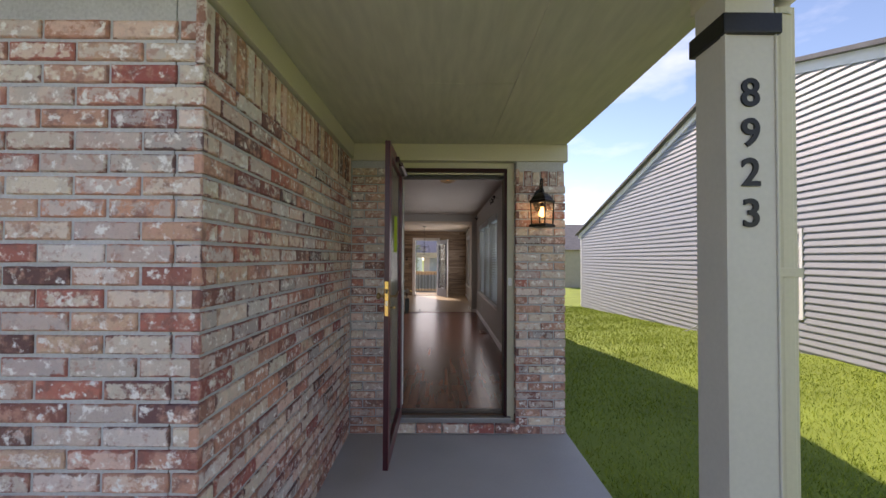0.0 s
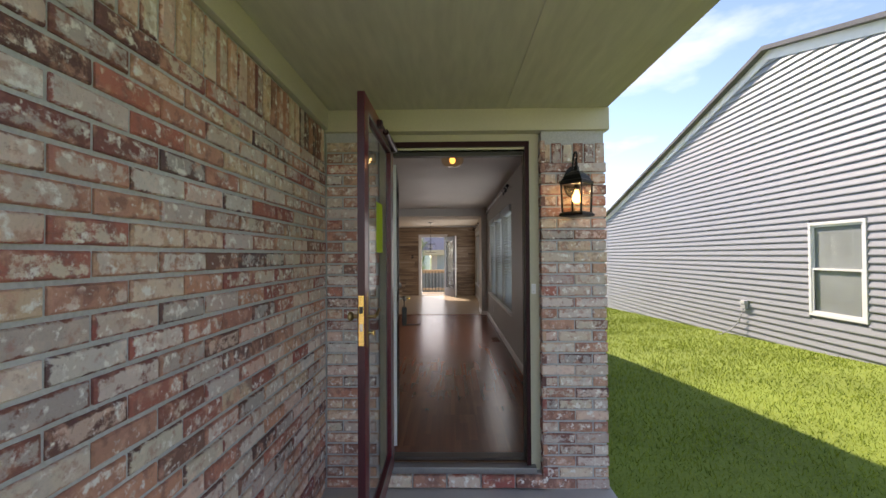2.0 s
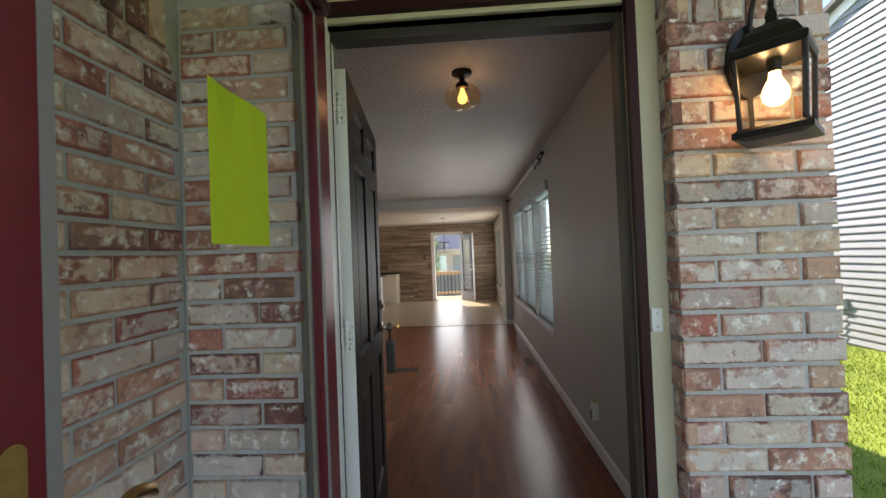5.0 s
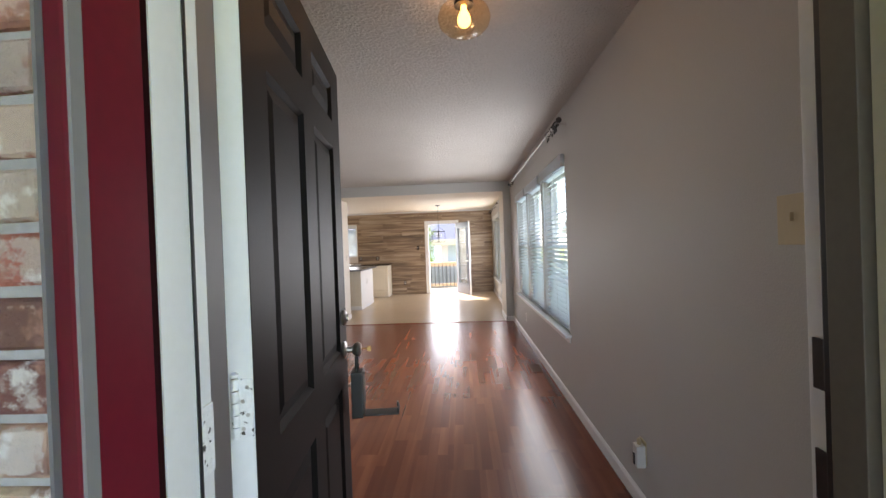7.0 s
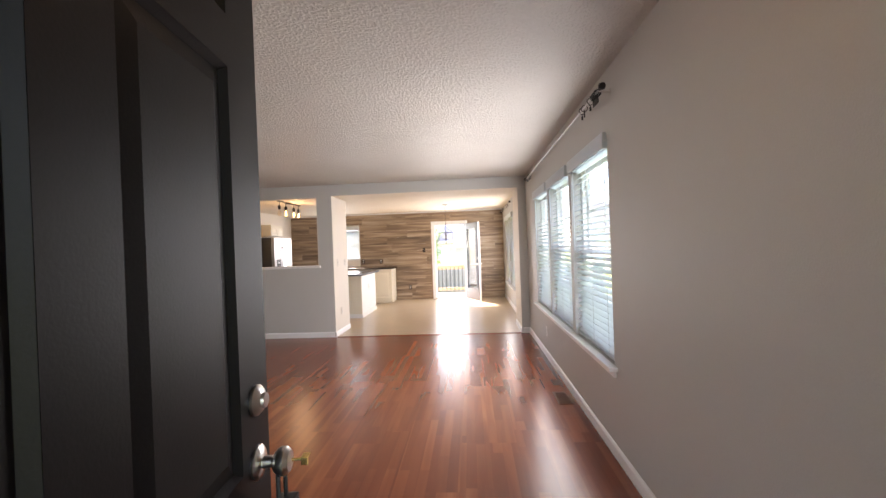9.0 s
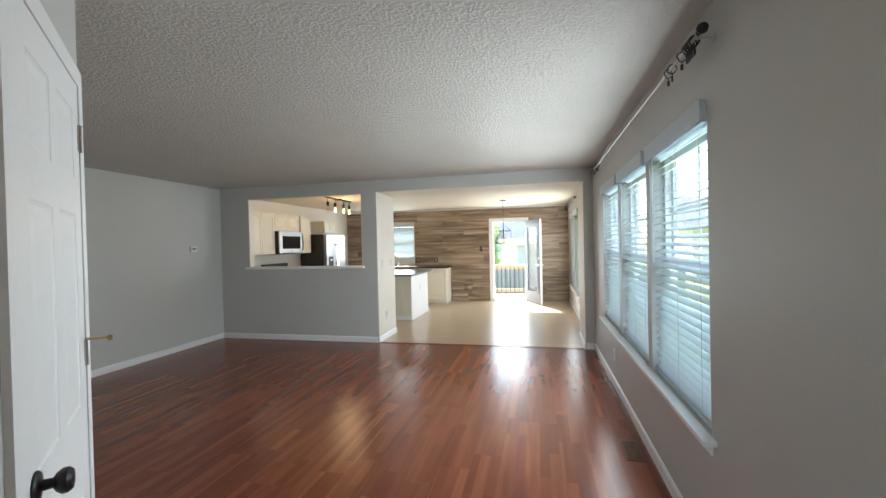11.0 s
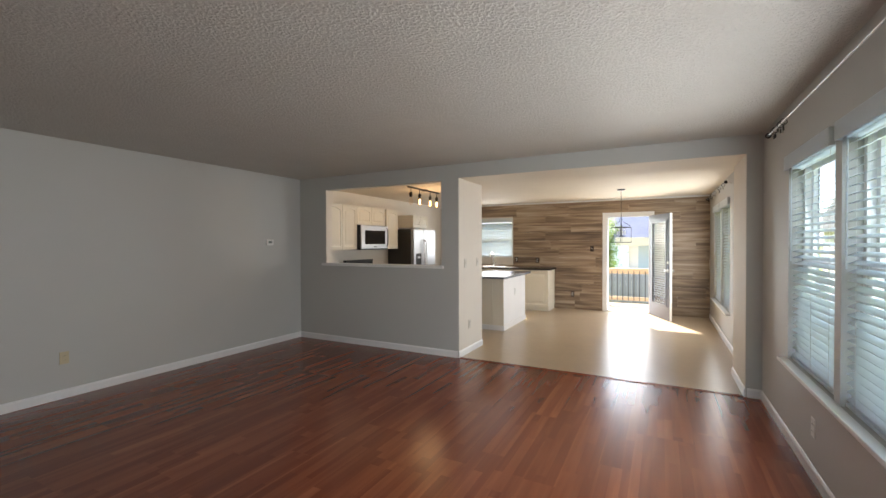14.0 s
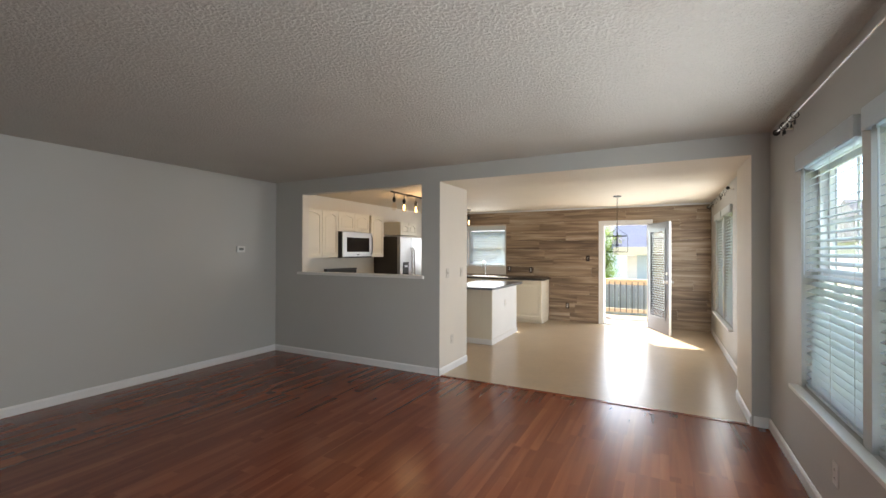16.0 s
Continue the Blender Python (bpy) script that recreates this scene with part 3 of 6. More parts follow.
structure("front_beam", block(-2.6, 0.30, 2.30, 0.999, 0.44, 2.46, 0.006), KHAKI, "khaki painted beam across the porch front", "trim")
structure("wall_gable", prism(bmesh.new(), [(1.145, 3.26, 2.42), (1.145, 14.6, 2.42), (1.145, 14.6, 2.64), (1.145, 10.4, 2.68), (1.145, 7.6, 4.0), (1.145, 3.26, 3.08)], (0.02, 0, 0)), SIDING, "outer gable wall of the house under the roof")
roof = structure("roof", prism(bmesh.new(), [(1.195, 0.28, 2.475), (1.195, 7.6, 4.03), (1.195, 10.4, 2.70), (1.195, 14.7, 2.66), (1.195, 15.3, 2.35), (1.195, 15.3, 2.42), (1.195, 14.7, 2.73), (1.195, 10.4, 2.77), (1.195, 7.6, 4.10), (1.195, 0.28, 2.545)], (-9.2, 0, 0)), SHINGLE, "grey shingle roof over the house", "roof")
# unseen pale ground behind the camera, added to bounce light into the porch
structure("front_bounce_ground", block(-9.0, -16.0, -0.3, 0.9, -1.62, -0.18), CONCRETE, "unseen pale concrete ground in front, added to bounce light", "pavement")
structure("wall_outer", block(1.145, 3.26, -1.4, 1.165, 6.05, 2.42), SIDING, "outer face of the side wall")
structure("wall_outer_2", block(1.145, 9.15, -1.4, 1.165, 12.1, 2.42), SIDING, "outer face of the side wall")
structure("foundation", block(LEFT - 0.2, 3.15, -1.6, RIGHT + 0.18, BACK + 0.15, -0.145), CONCRETE, "concrete foundation of the house", "wall")
structure("wall_front_left", block(-2.6, 0.84, -0.36, -2.5, 5.1, 2.6), SIDING, "closing wall of the front wing")


def text_mesh(name, body, size, depth, material):
    cu = bpy.data.curves.new(name, "FONT")
    cu.body, cu.size, cu.extrude, cu.align_x, cu.align_y, cu.offset = body, size, depth, "CENTER", "CENTER", 0.002
    ob = bpy.data.objects.new(name, cu)
    scene.collection.objects.link(ob)
    bpy.context.view_layer.update()
    me = bpy.data.meshes.new_from_object(ob.evaluated_get(bpy.context.evaluated_depsgraph_get()))
    bpy.data.objects.remove(ob)
    me.materials.clear()
    me.materials.append(material)
    return me


post = thing("porch_post", "cream painted square porch post with black house numbers", "post", (1.0785, 0.79, PORCH))
part("shaft", block(-0.0785, -0.08, 0, 0.0785, 0.08, 2.40, 0.004), POST, post)
for s in (-1, 1):
    part("corner_board", block(s * 0.0785, -0.086, 0, s * 0.0835, -0.062, 2.25, 0.002), POST, post)
part("collar", block(-0.094, -0.096, 2.235, 0.094, 0.094, 2.30, 0.006), IRON, post, "black metal band round the post")
for digit, z in (("8", 1.885), ("9", 1.757), ("2", 1.630), ("3", 1.500)):
    ob = part("numeral", text_mesh("numeral", digit, 0.125, 0.004, IRON), IRON, post, "black metal house number " + digit)
    ob.matrix_basis = pose(-0.004, -0.084, z - PORCH, 90, 0, 0)
spout = thing("downspout", "khaki ribbed metal downspout beside the porch post", "downspout", (1.262, 0.82, -0.2))
bm = bmesh.new()
outline = [(0.036 * math.copysign(1, math.cos(t)) * (abs(math.cos(t)) ** 0.4) * (1 + 0.05 * math.cos(8 * t)), 0.028 * math.copysign(1, math.sin(t)) * (abs(math.sin(t)) ** 0.4) * (1 + 0.05 * math.cos(8 * t)), 0) for t in [k * math.tau / 48 for k in range(48)]]
part("pipe", prism(bm, outline, (0, 0, 2.42)), KHAKI, spout)
part("elbow", tube(bmesh.new(), [(0, 0, 2.40), (0.01, -0.01, 2.46), (0.05, -0.06, 2.56), (0.10, -0.12, 2.64)], 0.036, 12), KHAKI, spout, "", True)
for z in (0.25, 1.5):
    part("strap", block(-0.045, -0.034, z, 0.045, 0.034, z + 0.03, 0.002), KHAKI, spout)

# ---- front door frame ----
frame_1 = structure("door_frame", slab(bmesh.new(), "y", 3.085, 3.135, -0.345, 0.735, -0.058, 2.204, [(-0.268, 0.658, -0.06, 2.10)]), KHAKI, "khaki painted outer frame of the front door", "door frame")
# khaki jamb given a dark brown colour that holds its shade
part("jamb", block(0.640, 3.136, -0.02, 0.694, 3.19, 2.10, 0.002), mat("shaded_khaki_jamb", (0.10, 0.085, 0.062), 0.5), frame_1)
part("weatherstrip", block(0.642, 3.190, -0.02, 0.6945, 3.202, 2.10, 0.002), BLACK, frame_1)
part("jamb", block(0.668, 3.202, -0.02, 0.6945, 3.262, 2.10, 0.002), WHITE, frame_1, "white painted inner jamb")
part("jamb", block(-0.334, 3.136, -0.02, -0.262, 3.168, 2.10, 0.002), WHITE, frame_1, "white painted inner jamb")
# the gap's shade is put into this rebate's taupe colour
part("jamb", block(-0.345, 3.169, -0.02, -0.3335, 3.262, 2.10, 0.002), mat("jamb_gap_shade", (0.13, 0.115, 0.10), 0.6), frame_1, "rebate of the jamb, coloured taupe for the shade in the gap")
part("weatherstrip", block(-0.2625, 3.1345, -0.02, -0.2600, 3.1405, 2.10, 0.0008), BLACK, frame_1)
part("jamb", block(-0.2685, 3.0855, -0.02, -0.2640, 3.1355, 2.10), WHITE, frame_1, "white painted inner jamb")
part("head", block(-0.260, 3.136, 2.07, 0.639, 3.19, 2.10, 0.002), DARKGREY, frame_1)
for z in (1.16, 0.985):
    part("strike_plate", block(0.664, 3.213, z - 0.04, 0.6685, 3.250, z + 0.04, 0.002), DARKGREY, frame_1, "dark steel strike plate")
bar = structure("storm_frame", slab(bmesh.new(), "y", 3.058, 3.084, -0.290, 0.668, -0.018, 2.150, [(-0.255, 0.642, -0.02, 2.115)]), mat("dark_maroon_frame", (0.030, 0.006, 0.008), 0.5, spec=0.2), "maroon metal frame of the storm door", "door frame")
part("liner", block(-0.2549, 3.0585, -0.0175, -0.2525, 3.0838, 2.113), WHITE, bar, "white painted inner liner")
strike = part("strike_plate", block(0.6815, 3.076, 1.12, 0.712, 3.0848, 1.188, 0.002), WHITE, bar, "white strike plate with two screws")
for z in (1.135, 1.173):
    part("screw", lathe(bmesh.new(), [(0.0035, 0.0), (0.003, -0.0012), (0, -0.0014)], (0.697, 3.0758, z), "y", 8), NICKEL, strike)


def panel_door(w, h, thick, material, edge, holes, name, label, at, turn):
    d = thing(name, label, "door", at, turn)
    part("leaf", slab(bmesh.new(), "y", 0, thick, 0.002, w, 0.01, h, holes), material, d)
    for a, b, c, e in holes:
        bm = box(bmesh.new(), a + 0.001, thick * 0.3, c + 0.001, b - 0.001, thick * 0.7, e - 0.001)
        for y0, y1, s in ((thick * 0.3, thick * 0.10, 1), (thick * 0.7, thick * 0.90, -1)):
            o, i = 0.012, 0.045
            vo = [bm.verts.new((x, y0, z)) for x, z in ((a + o, c + o), (b - o, c + o), (b - o, e - o), (a + o, e - o))]
            vi = [bm.verts.new((x, y1, z)) for x, z in ((a + i, c + i), (b - i, c + i), (b - i, e - i), (a + i, e - i))]
            bm.faces.new(vi)
            for k in range(4):
                bm.faces.new((vo[k], vo[(k + 1) % 4], vi[(k + 1) % 4], vi[k]))
        for y0, y1 in ((0.0006, thick * 0.3), (thick - 0.0006, thick * 0.7)):
            vo = [bm.verts.new((x, y0, z)) for x, z in ((a + 0.0005, c + 0.0005), (b - 0.0005, c + 0.0005), (b - 0.0005, e - 0.0005), (a + 0.0005, e - 0.0005))]
            vi = [bm.verts.new((x, y1, z)) for x, z in ((a + 0.011, c + 0.011), (b - 0.011, c + 0.011), (b - 0.011, e - 0.011), (a + 0.011, e - 0.011))]
            for k in range(4):
                bm.faces.new((vo[k], vo[(k + 1) % 4], vi[(k + 1) % 4], vi[k]))
        part("panel", bm, material, d)
    if edge:
        part("edge", block(0.0, 0.0015, 0.01, 0.0022, thick - 0.0015, h), edge, d, "white painted hinge edge")
    return d


def chipped_paint():
    """White paint brushed over hinges, chipped down to dark steel in spots."""
    m = mat("chipped_white_paint", (0.80, 0.795, 0.785), 0.45, bump=0.5, grain=120)
    n, l = m.node_tree.nodes, m.node_tree.links
    b = n["Principled BSDF"]
    tc, spots, cut, mix = n.new("ShaderNodeTexCoord"), n.new("ShaderNodeTexNoise"), n.new("ShaderNodeMapRange"), n.new("ShaderNodeMixRGB")
    spots.inputs["Scale"].default_value, spots.inputs["Detail"].default_value = 75, 3
    cut.inputs["From Min"].default_value, cut.inputs["From Max"].default_value = 0.61, 0.66
    l.new(tc.outputs["Object"], spots.inputs["Vector"]), l.new(spots.outputs["Fac"], cut.inputs[0]), l.new(cut.outputs[0], mix.inputs[0])
    l.new(b.inputs["Base Color"].links[0].from_socket, mix.inputs[1])
    mix.inputs[2].default_value = (0.06, 0.05, 0.045, 1)
    l.new(mix.outputs[0], b.inputs["Base Color"])
    return m


def six(w, h, stile, mid, rows_z):
    c = w / 2
    return [(a, b, z0, z1) for z0, z1 in rows_z for a, b in ((stile, c - mid / 2), (c + mid / 2, w - stile))]


front_door = panel_door(0.915, 2.045, 0.045, BLACKDOOR, WHITE, six(0.915, 2.045, 0.125, 0.11, [(0.25, 0.86), (0.99, 1.735), (1.83, 1.955)]), "front_door", "open black six-panel front door with a lockbox on its knob", (-0.254, 3.278, 0.0), 96.0)
CHIPPED = chipped_paint()
for z in (0.26, 1.095, 1.90):
    part("hinge_leaf", block(-0.2625, 3.141, z - 0.05, -0.2598, 3.1685, z + 0.05, 0.001), CHIPPED, frame_1, "white painted hinge leaf with chipped edges")
    bm = bmesh.new()
    for k in range(5):
        lathe(bm, [(0, -0.0095), (0.0065, -0.0095), (0.0065, 0.0095), (0, 0.0095)], (-0.006, 0.030, z - 0.042 + k * 0.021), "z", 10)
    lathe(bm, [(0, -0.004), (0.004, -0.004), (0.008, 0.002), (0, 0.007)], (-0.006, 0.030, z + 0.058), "z", 10)
    box(bm, -0.004, 0.002, z - 0.05, 0.0, 0.026, z + 0.05)
    hinge = part("hinge", bm, CHIPPED, front_door, "white painted butt hinge")
    bm = bmesh.new()
    for k, (px, pz) in enumerate(((0.010, 0.036), (0.018, 0.012), (0.010, -0.012), (0.018, -0.036))):
        lathe(bm, [(0.0038, -0.0052), (0.0030, -0.0062), (0, -0.0064)], (0.0 - 0.0, 0.0 + px, z + pz), "x", 8)
    part("screw", bm, NICKEL, hinge)


def knob(parent, at, material, name="knob", face=-1, size=1.0):
    """A round knob on a rose; face: the side of the leaf it stands on."""
    prof = [(0, 0), (0.032, 0), (0.033, 0.004), (0.028, 0.009), (0.012, 0.012), (0.011, 0.030), (0.020, 0.036), (0.027, 0.046), (0.027, 0.056), (0.020, 0.064), (0, 0.066)]
    bm = lathe(bmesh.new(), [(r * size, h * size * face) for r, h in prof], at, "y", 24)
    return part(name, bm, material, parent, "", True)


bm = lathe(bmesh.new(), [(0, 0), (0.029, 0), (0.030, -0.006), (0.022, -0.014), (0.015, -0.016), (0.014, -0.022), (0, -0.022)], (0.852, 0, 1.107), "y", 24)
part("deadbolt", bm, NICKEL, front_door, "brushed nickel deadbolt", True)
kn = knob(front_door, (0.852, 0, 0.985), NICKEL)
kn["label"] = "brushed nickel door knob"
part("latch_plate", block(0.9145, 0.008, 0.95, 0.9165, 0.036, 1.02, 0.001), NICKEL, front_door)
lockbox = thing("lockbox", "black key lockbox with a swung-out tray hanging from the door knob", "lockbox", (-0.254, 3.278, 0.0), 96.0)
bm = box(bmesh.new(), 0.815, -0.068, 0.735, 0.888, -0.026, 0.905, 0.006)
part("body", bm, BLACK, lockbox)
part("face_plate", block(0.822, -0.0715, 0.77, 0.881, -0.066, 0.895, 0.003), DARKGREY, lockbox)
bm = tube(bmesh.new(), [(0.832, -0.046, 0.90), (0.832, -0.046, 0.965), (0.838, -0.046, 0.99), (0.852, -0.046, 1.0), (0.866, -0.046, 0.99), (0.872, -0.046, 0.965), (0.872, -0.046, 0.90)], 0.0045, 8)
part("shackle", bm, BLACK, lockbox, "", True)
bm = box(bmesh.new(), 0.826, -0.195, 0.738, 0.884, -0.070, 0.744, 0.002)
box(bm, 0.826, -0.199, 0.738, 0.884, -0.193, 0.762, 0.002)
box(bm, 0.848, -0.197, 0.76, 0.862, -0.191, 0.778, 0.002)
part("tray", bm, BLACK, lockbox)
bm = tube(bmesh.new(), [(0.855, -0.066, 0.985), (0.856, -0.085, 0.985)], 0.003, 8)
box(bm, 0.846, -0.100, 0.977, 0.866, -0.086, 0.993, 0.002)
part("key", bm, BRASS, lockbox, "brass key in the knob")

# storm door
storm = thing("storm_door", "open maroon full-glass storm door with a brass mortise lock", "door", (-0.262, 3.035, -0.01), -90.0)
SW, SH = 0.925, 2.135
part("frame", slab(bmesh.new(), "y", -0.017, 0.017, 0, SW, 0, SH, [(0.085, SW - 0.085, 0.10, SH - 0.07)]), MAROON, storm)
for y in (-0.0185, 0.0145):
    bm = slab(bmesh.new(), "y", y, y + 0.004, 0.078, SW - 0.078, 0.093, SH - 0.063, [(0.093, SW - 0.093, 0.108, SH - 0.078)])
    part("bead", bm, mat("grey_glazing_bead", (0.20, 0.19, 0.19), 0.4, vary=0.05), storm, "thin grey glazing bead")
pane = part("pane", block(0.086, -0.003, 0.101, SW - 0.086, 0.003, SH - 0.071), CALM, storm)
pane.visible_shadow = False
bm = bmesh.new()
for z in (0.15, 0.6, 1.1, 1.58, 1.95):
    lathe(bm, [(0.004, 0.0), (0.003, 0.0016), (0, 0.0018)], (SW - 0.006, 0.0172, z), "y", 8)
part("screw", bm, NICKEL, storm)
part("edge_strip", block(SW, -0.015, 0.0, SW + 0.0015, 0.015, SH), mat("dark_maroon_edge", (0.055, 0.006, 0.012), 0.35), storm)
lock = part("mortise_plate", block(SW + 0.0016, -0.012, 0.99, SW + 0.0045, 0.012, 1.215, 0.001), BRASS, storm, "polished brass mortise plate")
part("latch", block(SW + 0.0046, -0.008, 1.135, SW + 0.010, 0.008, 1.165, 0.002), DARKGREY, lock)
part("bolt", block(SW + 0.0046, -0.007, 1.055, SW + 0.006, 0.007, 1.088, 0.001), NICKEL, lock)
for s in (-1, 1):
    bm = bmesh.new()
    pts = [(SW - 0.048 + 0.012 * math.cos(t), s * 0.0195, 1.10 + math.copysign(0.115, math.sin(t)) + 0.012 * math.sin(t)) for t in [k * math.tau / 24 + 0.01 for k in range(24)]]
    prism(bm, pts, (0, -s * 0.003, 0))
    plate = part("escutcheon", bm, AGED, storm, "aged brass handle plate")
    if s < 0:
        knob(plate, (SW - 0.048, -0.0195, 1.115), AGED, "knob", -1, 0.8)
        continue
    bm = tube(bmesh.new(), [(SW - 0.048, s * 0.019, 1.115), (SW - 0.048, s * 0.05, 1.115)], 0.008, 10)
    tube(bm, [(SW - 0.048, s * 0.05, 1.115), (SW - 0.075, s * 0.056, 1.118), (SW - 0.105, s * 0.058, 1.135), (SW - 0.13, s * 0.057, 1.140), (SW - 0.155, s * 0.055, 1.132), (SW - 0.165, s * 0.054, 1.122)], 0.007, 10, False, [0.009, 0.008, 0.0065, 0.0065, 0.007, 0.004])
    part("lever", bm, AGED, plate, "curved aged brass lever", True)
bm = tube(bmesh.new(), [(SW - 0.048, 0.019, 1.04), (SW - 0.048, 0.045, 1.04)], 0.006, 10)
box(bm, SW - 0.062, 0.044, 1.03, SW - 0.034, 0.050, 1.05, 0.002)
part("thumb_turn", bm, BRASS, storm, "brass thumb turn")
bm = tube(bmesh.new(), [(0.06, 0.040, 2.085), (0.46, 0.040, 2.085)], 0.017, 14)
tube(bm, [(0.46, 0.040, 2.085), (0.62, 0.040, 2.085)], 0.006, 8)
for xx in (0.08, 0.60):
    box(bm, xx - 0.02, 0.017, 2.065, xx + 0.02, 0.045, 2.105, 0.003)
part("closer", bm, mat("maroon_closer", (0.035, 0.006, 0.010), 0.3), storm, "dark maroon pneumatic closer tube", True)
sheet = bmesh.new()
grid = [[sheet.verts.new((0.365 + 0.20 * i / 6, 0.0045 + 0.003 * math.sin(i * 1.1) * (j / 6) ** 2, 1.41 + 0.275 * j / 6)) for i in range(7)] for j in range(7)]
for j in range(6):
    for i in range(6):
        sheet.faces.new((grid[j][i], grid[j][i + 1], grid[j + 1][i + 1], grid[j + 1][i]))
bmesh.ops.solidify(sheet, geom=list(sheet.faces), thickness=0.0006)
notice = tagged(new("paper_notice", mesh_of("paper_notice", sheet, mat("yellow_green_paper", (0.68, 0.86, 0.05), 0.8, vary=0.04))), "bright yellow-green paper notice taped to the storm door glass", "notice")
notice.matrix_world = storm.matrix_world.copy()

# wall lantern on the pier
lantern = thing("wall_lantern", "black metal porch lantern with a lit bulb on the brick pier", "lantern", (0.940, 2.911, 1.622))
bm = prism(bmesh.new(), [(0.055 * math.cos(t), 0.112, 0.24 + 0.10 * math.sin(t)) for t in [k * math.tau / 24 for k in range(24)]], (0, -0.022, 0))
part("back_plate", bm, IRON, lantern)
pts = [(0, 0.105, 0.25), (0, 0.085, 0.30), (0, 0.075, 0.36), (0, 0.055, 0.405), (0, 0.025, 0.422), (0, -0.004, 0.410), (0, -0.014, 0.382), (0, 0.0, 0.362), (0, 0.014, 0.372)]
part("scroll_arm", tube(bmesh.new(), pts, 0.0065, 8), IRON, lantern, "", True)
turned = lambda r, z: [Vector((0.80 * r * math.cos(k * math.tau / 4), 0.80 * r * math.sin(k * math.tau / 4), z)) for k in range(4)]


def stack(bm, levels):
    rings = [[bm.verts.new(p) for p in turned(r, z)] for r, z in levels]
    for a, b in zip(rings, rings[1:]):
        for k in range(4):
            bm.faces.new((a[k], a[(k + 1) % 4], b[(k + 1) % 4], b[k]))
    bm.faces.new(rings[0][::-1]), bm.faces.new(rings[-1])
    return bm


bm = stack(bmesh.new(), [(0.128, 0.205), (0.136, 0.212), (0.136, 0.226), (0.118, 0.234), (0.095, 0.262), (0.055, 0.285), (0.028, 0.293), (0.020, 0.300), (0.022, 0.312), (0.010, 0.335), (0.012, 0.345), (0.006, 0.36)])
part("roof", bm, IRON, lantern)
part("base", stack(bmesh.new(), [(0.10, 0.0), (0.140, 0.006), (0.140, 0.020), (0.120, 0.030)]), IRON, lantern)
for k in range(4):
    a, b = turned(0.112, 0.03)[k], turned(0.122, 0.206)[k]
    part("post", tube(bmesh.new(), [a, b], 0.0065, 6), IRON, lantern)
    a2, b2 = turned(0.112, 0.03)[(k + 1) % 4], turned(0.122, 0.206)[(k + 1) % 4]
    bm = bmesh.new()
    bm.faces.new([bm.verts.new(p) for p in (a, a2, b2, b)])
    p = part("pane", bm, glass("seeded_glass", (1.0, 0.95, 0.86), 0.05), lantern)
    p.visible_shadow = False
bulb_prof = [(0, 0), (0.012, 0.0), (0.014, 0.02), (0.026, 0.045), (0.030, 0.062), (0.026, 0.080), (0.014, 0.092), (0, 0.096)]
part("socket", lathe(bmesh.new(), [(0, 0.172), (0.015, 0.172), (0.016, 0.207), (0, 0.207)]), IRON, lantern)
part("bulb", lathe(bmesh.new(), [(r, 0.174 - 0.92 * h) for r, h in bulb_prof]), glow("warm_bulb", (1.0, 0.60, 0.22), 3.2), lantern, "lit warm bulb", True)
point_lamp("lantern_light", (0.940, 2.911, 1.80), 0.5)

# ---- yard and neighbours ----
def ground_height(x, y):
    return -0.205 - 0.045 * min(max(y - 6.0, 0.0), 13.0)


GRASS = mat("lawn", (0.19, 0.25, 0.03), 0.9, vary=0.35, bump=1.0, grain=45, patch=0.9)
xs = [-400, -120, -40, -12, -6, -2.7] + [-2 + i for i in range(0, 22)] + [24, 30, 50, 120, 400]
ys = [-400, -120, -40, -15, -8] + [-4 + i for i in range(0, 26)] + [25, 30, 40, 60, 120, 400]
bm = bmesh.new()
grid = [[bm.verts.new((x, y, ground_height(x, y) + 0.02 * noise.noise(Vector((x * 0.8, y * 0.8, 0))))) for x in xs] for y in ys]
for j in range(len(ys) - 1):
    for i in range(len(xs) - 1):
        bm.faces.new((grid[j][i], grid[j][i + 1], grid[j + 1][i + 1], grid[j + 1][i]))
ground = structure("ground", bm, GRASS, "sloping green lawn between the houses", "ground")

g = np.random.default_rng(5)
count = 120000
gx = 1.2 + 5.0 * g.random(count)
gy = 0.6 + 17.5 * g.random(count) ** 1.7
gz = -0.205 - 0.045 * np.clip(gy - 6.0, 0, 13)
lean, turn, tall, wide = g.normal(0, 0.025, (count, 2)), g.random(count) * math.tau, g.uniform(0.018, 0.050, count), g.uniform(0.002, 0.004, count)
wide = wide * (1 + gy * 0.10)
c, s = np.cos(turn) * wide, np.sin(turn) * wide
verts = np.stack([np.stack([gx - c, gy - s, gz - 0.005], -1), np.stack([gx + c, gy + s, gz - 0.005], -1), np.stack([gx + lean[:, 0], gy + lean[:, 1], gz + tall], -1)], 1).reshape(-1, 3)
me = bpy.data.meshes.new("grass")
me.from_pydata(verts.tolist(), [], np.arange(count * 3).reshape(-1, 3).tolist())


def blade_material():
    m = bpy.data.materials.new("grass_blade")
    m.use_nodes = True
    n, l = m.node_tree.nodes, m.node_tree.links
    b = n["Principled BSDF"]
    b.inputs["Roughness"].default_value = 0.7
    b.inputs["Specular IOR Level"].default_value = 0.2
    geo = n.new("ShaderNodeNewGeometry")
    l.new(ramp(n, l, geo.outputs["Random Per Island"], [(0.0, (0.11, 0.17, 0.02)), (0.5, (0.26, 0.33, 0.03)), (0.85, (0.33, 0.40, 0.04)), (1.0, (0.38, 0.42, 0.08))]), b.inputs["Base Color"])
    return m


